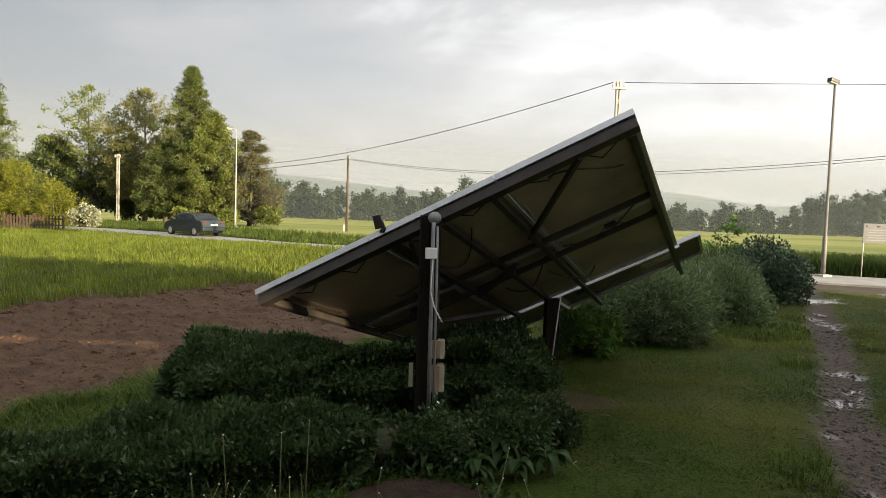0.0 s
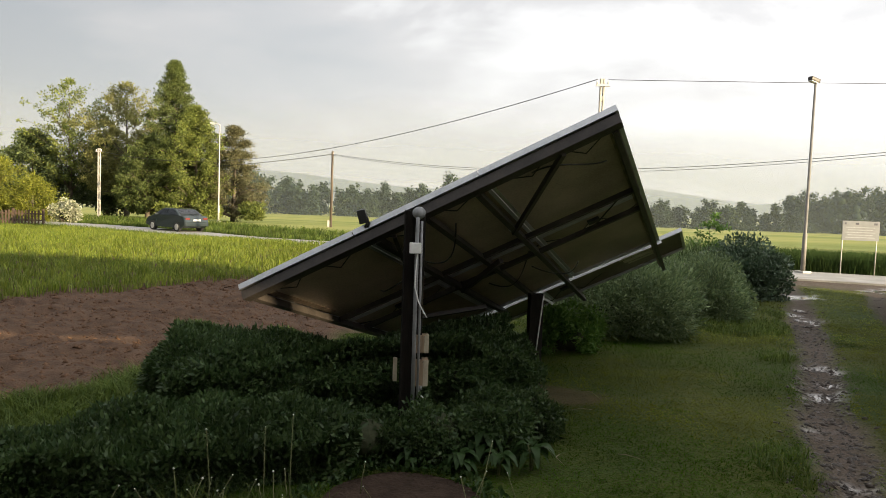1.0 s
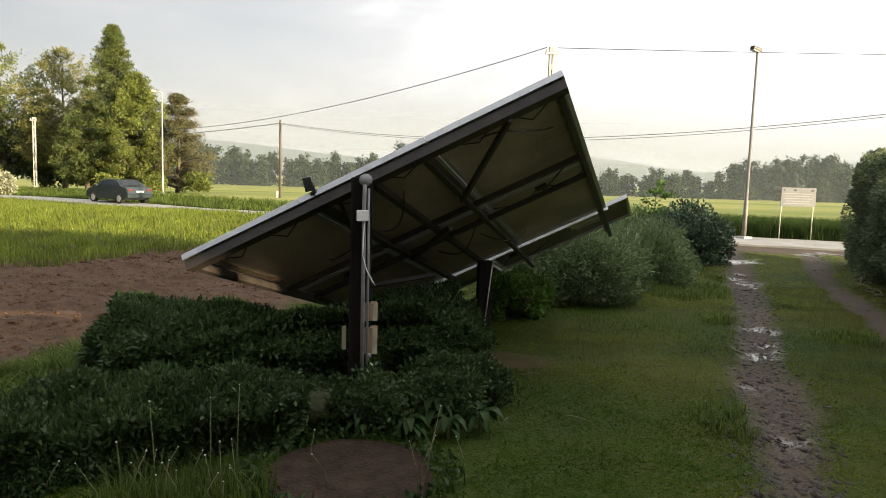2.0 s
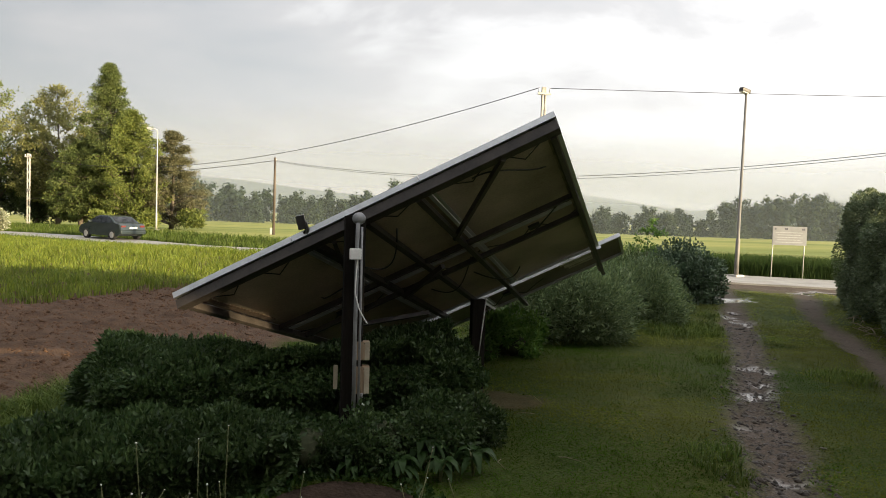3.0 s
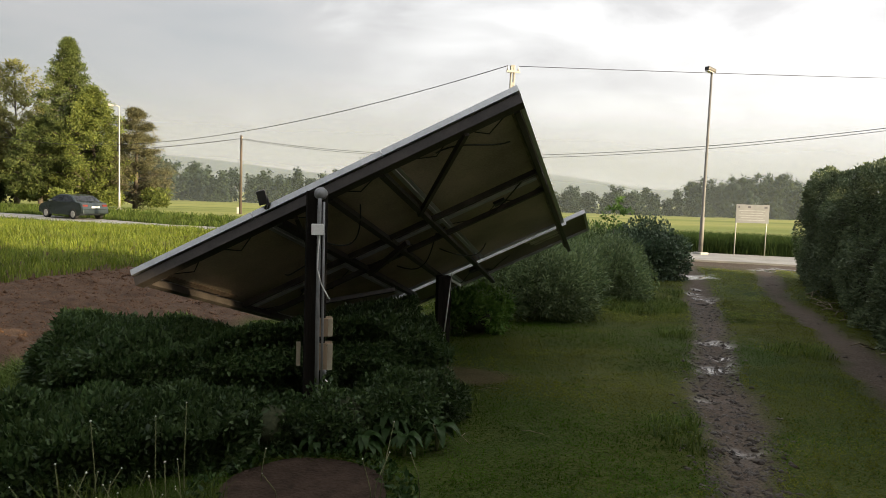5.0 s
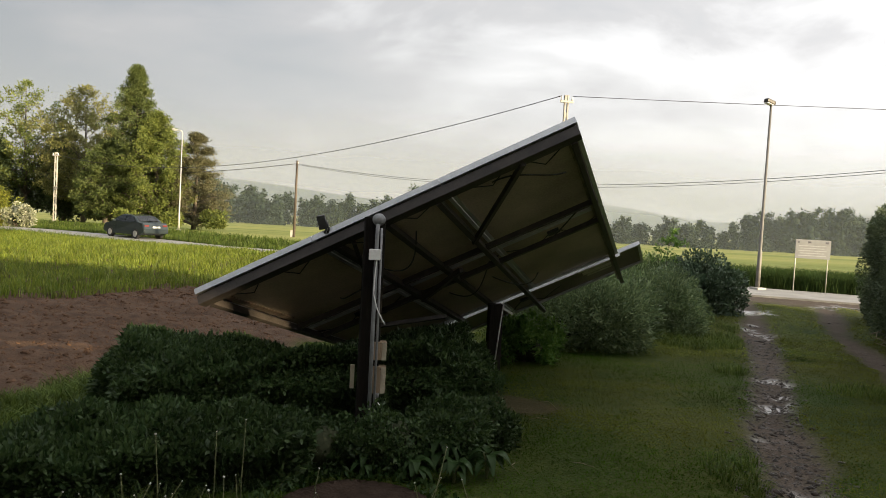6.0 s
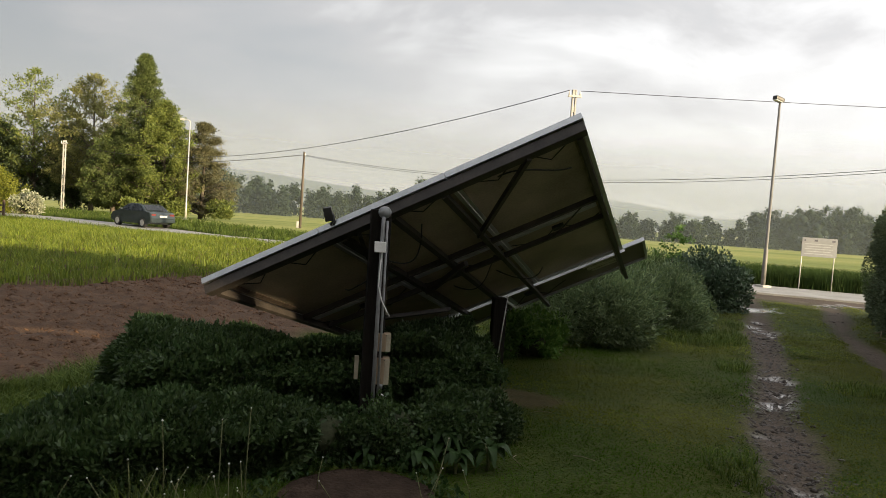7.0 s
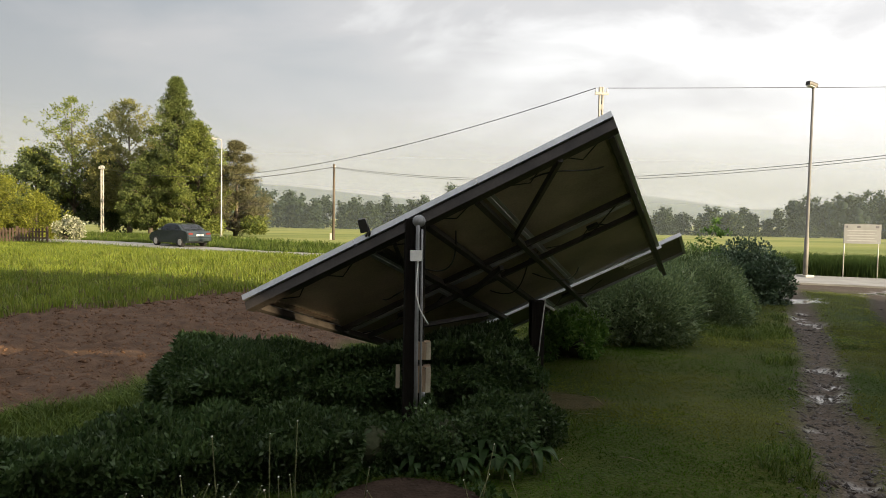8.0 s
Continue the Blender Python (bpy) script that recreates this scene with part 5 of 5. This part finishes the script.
def broad_plant(x, y, n, size, label):
    """A clump of large drooping leaves on stalks, each leaf a bent sheet."""
    t = thing("broadleaf_plant", (x, y, 0), label, "plant", "broadleaf weeds")
    for k in range(n):
        a = k * 2.4 + rng.uniform(-0.3, 0.3)
        ln_ = size * rng.uniform(0.7, 1.2)
        rise = rng.uniform(0.5, 1.1) * size
        r0 = rng.uniform(0.02, 0.3) * size
        d = Vector((math.cos(a), math.sin(a), 0))
        sd = Vector((-d.y, d.x, 0))
        bm = bmesh.new()
        prev = None
        for j in range(6):
            u = j / 5
            c = d * (r0 + ln_ * u * 0.8) + Vector((0, 0, rise + 0.25 * ln_ * math.sin(u * 2.2) - 0.55 * ln_ * u * u))
            w = 0.21 * ln_ * math.sin(math.pi * min(0.97, 0.12 + 0.88 * u)) ** 0.8
            row = [bm.verts.new(c - sd * w + Vector((0, 0, 0.3 * w))), bm.verts.new(c), bm.verts.new(c + sd * w + Vector((0, 0, 0.3 * w)))]
            if prev:
                for q in range(2):
                    f = bm.faces.new((prev[q], prev[q + 1], row[q + 1], row[q]))
                    f.smooth = True
            prev = row
        part("leaf", bm, M_BIGLEAF, t)
    st = bmesh.new()
    for k in range(max(3, n // 3)):
        a = k * 2.1
        tube([(0, 0, -0.02), (0.1 * math.cos(a) * size, 0.1 * math.sin(a) * size, 0.6 * size), (0.3 * math.cos(a) * size, 0.3 * math.sin(a) * size, 1.0 * size)], [0.008, 0.006, 0.004], 5, st)
    part("stalk", st, M_STALK, t)
    return t


for x, y, n, sz in ((0.12, 4.42, 22, 0.20), (0.42, 4.52, 26, 0.24), (-0.22, 4.5, 20, 0.19), (0.62, 4.75, 20, 0.22), (0.3, 4.8, 20, 0.25), (0.25, 4.25, 16, 0.17), (-0.05, 4.3, 14, 0.16), (0.5, 4.25, 14, 0.16), (-1.25, 3.05, 12, 0.16), (0.72, 4.35, 10, 0.2)):
    broad_plant(x, y, n + 8, sz * 0.72, "clump of broad drooping green leaves beside a post")


def seed_stalk(x, y, h, lean, clock):
    t = thing("seed_stalk", (x, y, 0), "thin pale stalk with a fluffy seed head", "plant", "seed stalks")
    tip = Vector((lean * 0.2, lean * 0.1, h))
    part("stalk", tube([(0, 0, -0.02), (lean * 0.05, 0.0, h * 0.5), tip], [0.004, 0.003, 0.002], 5), M_STALK, t)
    bm = bmesh.new()
    bmesh.ops.create_icosphere(bm, subdivisions=1, radius=clock, matrix=Matrix.Translation(tip))
    for v in bm.verts:
        v.co += (v.co - tip) * 0.25 * noise.noise(v.co * 200)
    part("seed_head", bm, M_CLOCK, t)


for k in range(28):
    sx = -0.85 + 0.22 * rng.normal() if k < 22 else rng.uniform(-0.35, 0.9)
    sy = rng.uniform(3.1, 3.5) if k < 22 else rng.uniform(3.3, 4.3)
    seed_stalk(sx, sy, rng.uniform(0.16, 0.36) if k % 9 else rng.uniform(0.45, 0.58), rng.uniform(-0.5, 0.5), rng.uniform(0.0035, 0.0065))
pg = scatter(900, -1.25, -0.45, 3.0, 3.45, lambda x, y: rng.random(len(x)) < 0.8)
tagged(blade_mesh("tall_grass", pg, 0.26, 0.0045, M_VERGE, 0.45), "thin tall pale grass stalks by the bed", "grass", kind="stuff")
pr = scatter(2600, -0.75, 0.75, 3.2, 4.5, lambda x, y: np.abs(np.hypot((x + 0.09) / 0.5, (y - 3.68) / 0.5) - 1.05) < 0.16)
v, f = leaf_quads(pr + np.array([0, 0, 0.05]), np.tile([0, 0, 0.6], (len(pr), 1)), 0.05, 0.025, 0.8, 0.0)
tagged(np_mesh("ground_cover", v, f, M_BIGLEAF), "small green weeds round the earth patch", "plant", kind="stuff")

for k in range(26):
    x, y = 5.6 + rng.uniform(0, 3.2), 0
    y = 5.9 + (x - 5.6) * 1.9 + rng.uniform(-0.2, 0.3)
    a, ln_ = rng.uniform(0, 2 * math.pi), rng.uniform(0.2, 0.42)
    st = thing("dry_stem", (x, y, ground_at(x, y) + 0.005), "dry straw-coloured stem lying below a hedge", "stem", "dry stems")
    part("stem", tube([(0, 0, 0), (math.cos(a) * ln_ * 0.5, math.sin(a) * ln_ * 0.5, 0.05 * rng.random() + 0.03), (math.cos(a) * ln_, math.sin(a) * ln_, 0.12 * rng.random())], [0.008, 0.010, 0.003], 5), M_STRAW, st)
for k in range(5):
    x, y = rng.uniform(0.7, 1.9), rng.uniform(4.4, 6.2)
    a, ln_ = rng.uniform(0, 2 * math.pi), rng.uniform(0.15, 0.3)
    st = thing("dry_stem", (x, y, ground_at(x, y) + 0.005), "dry bent straw on the lawn's edge", "stem", "dry stems")
    part("stem", tube([(0, 0, 0), (math.cos(a) * ln_ * 0.5, math.sin(a) * ln_ * 0.55, 0.035), (math.cos(a + 0.3) * ln_, math.sin(a + 0.3) * ln_, 0.03)], [0.003, 0.003, 0.0015], 5), M_STRAW, st)

# ---- loose stones in the wheel tracks, clods on the ploughed soil ----
ICO = bmesh.new()
bmesh.ops.create_icosphere(ICO, subdivisions=1, radius=1)
ICO_V = np.array([v.co[:] for v in ICO.verts])
ICO_F = np.array([[v.index for v in f.verts] for f in ICO.faces])
ICO.free()


# a rough eight-sided lump for the many small clods
CLOD_V = np.array([(1, 0, 0), (-1, 0, 0), (0, 1, 0), (0, -1, 0), (0, 0, 1), (0, 0, -1)], float)
CLOD_F = np.array([(0, 2, 4), (2, 1, 4), (1, 3, 4), (3, 0, 4), (2, 0, 5), (1, 2, 5), (3, 1, 5), (0, 3, 5)])


def lumps(name, p, size, flat, material, label, category, base_v=ICO_V, base_f=ICO_F):
    k = len(p)
    s = size * np.exp(np.clip(rng.normal(0, 0.45, k), -1, 0.75))
    jit = 1 + rng.normal(0, 0.22, (k, len(base_v), 1))
    v = base_v[None] * jit * s[:, None, None] * np.array([1, 1, flat]) * (1 + 0.3 * rng.normal(size=(k, 1, 3)))
    a = rng.uniform(0, 6.28, k)
    c, sn = np.cos(a)[:, None], np.sin(a)[:, None]
    v = np.stack([v[:, :, 0] * c - v[:, :, 1] * sn, v[:, :, 0] * sn + v[:, :, 1] * c, v[:, :, 2]], 2) + p[:, None, :]
    f = base_f[None] + (np.arange(k) * len(base_v))[:, None, None]
    return tagged(np_mesh(name, v.reshape(-1, 3), f.reshape(-1, 3), material), label, category, kind="stuff")


ps = scatter(230000, 1.2, 8, 2.8, 13, lambda x, y: (np.abs(line_dist(x, y, TRACK_A)) < 0.42 * rng.random(len(x)) ** 0.5), 1.6)
lumps("track_stones", ps[:9000], 0.012, 0.6, M_STONE, "loose wet stones in the wheel track", "stones")
core_line = np.abs(line_dist(ps[:, 0], ps[:, 1], TRACK_A)) < 0.23
mid_track = ps[9000:][core_line[9000:] & (ps[9000:, 1] > 2.8) & (ps[9000:, 1] < 11.5)]
lumps("track_stones", mid_track[:6500], 0.019, 0.55, M_STONE, "larger loose stones in the wheel track", "stones", CLOD_V, CLOD_F)
ps = scatter(9000, 3.5, 11, 3.5, 17, lambda x, y: (np.abs(line_dist(x, y, TRACK_B)) < 0.25), 1.4)
lumps("track_stones", ps[:900], 0.013, 0.5, M_STONE, "loose stones in the far wheel track", "stones")
pk = scatter(110000, -10, 1.0, 4, 14.5, lambda x, y: (soil_side(x, y) > 0.15) & (crop_side(x, y) < 0.1), 1.3)
lumps("soil_clods", pk[:42000], 0.018, 0.7, M_CLOD, "rough brown clods on the ploughed strip", "soil", CLOD_V, CLOD_F)
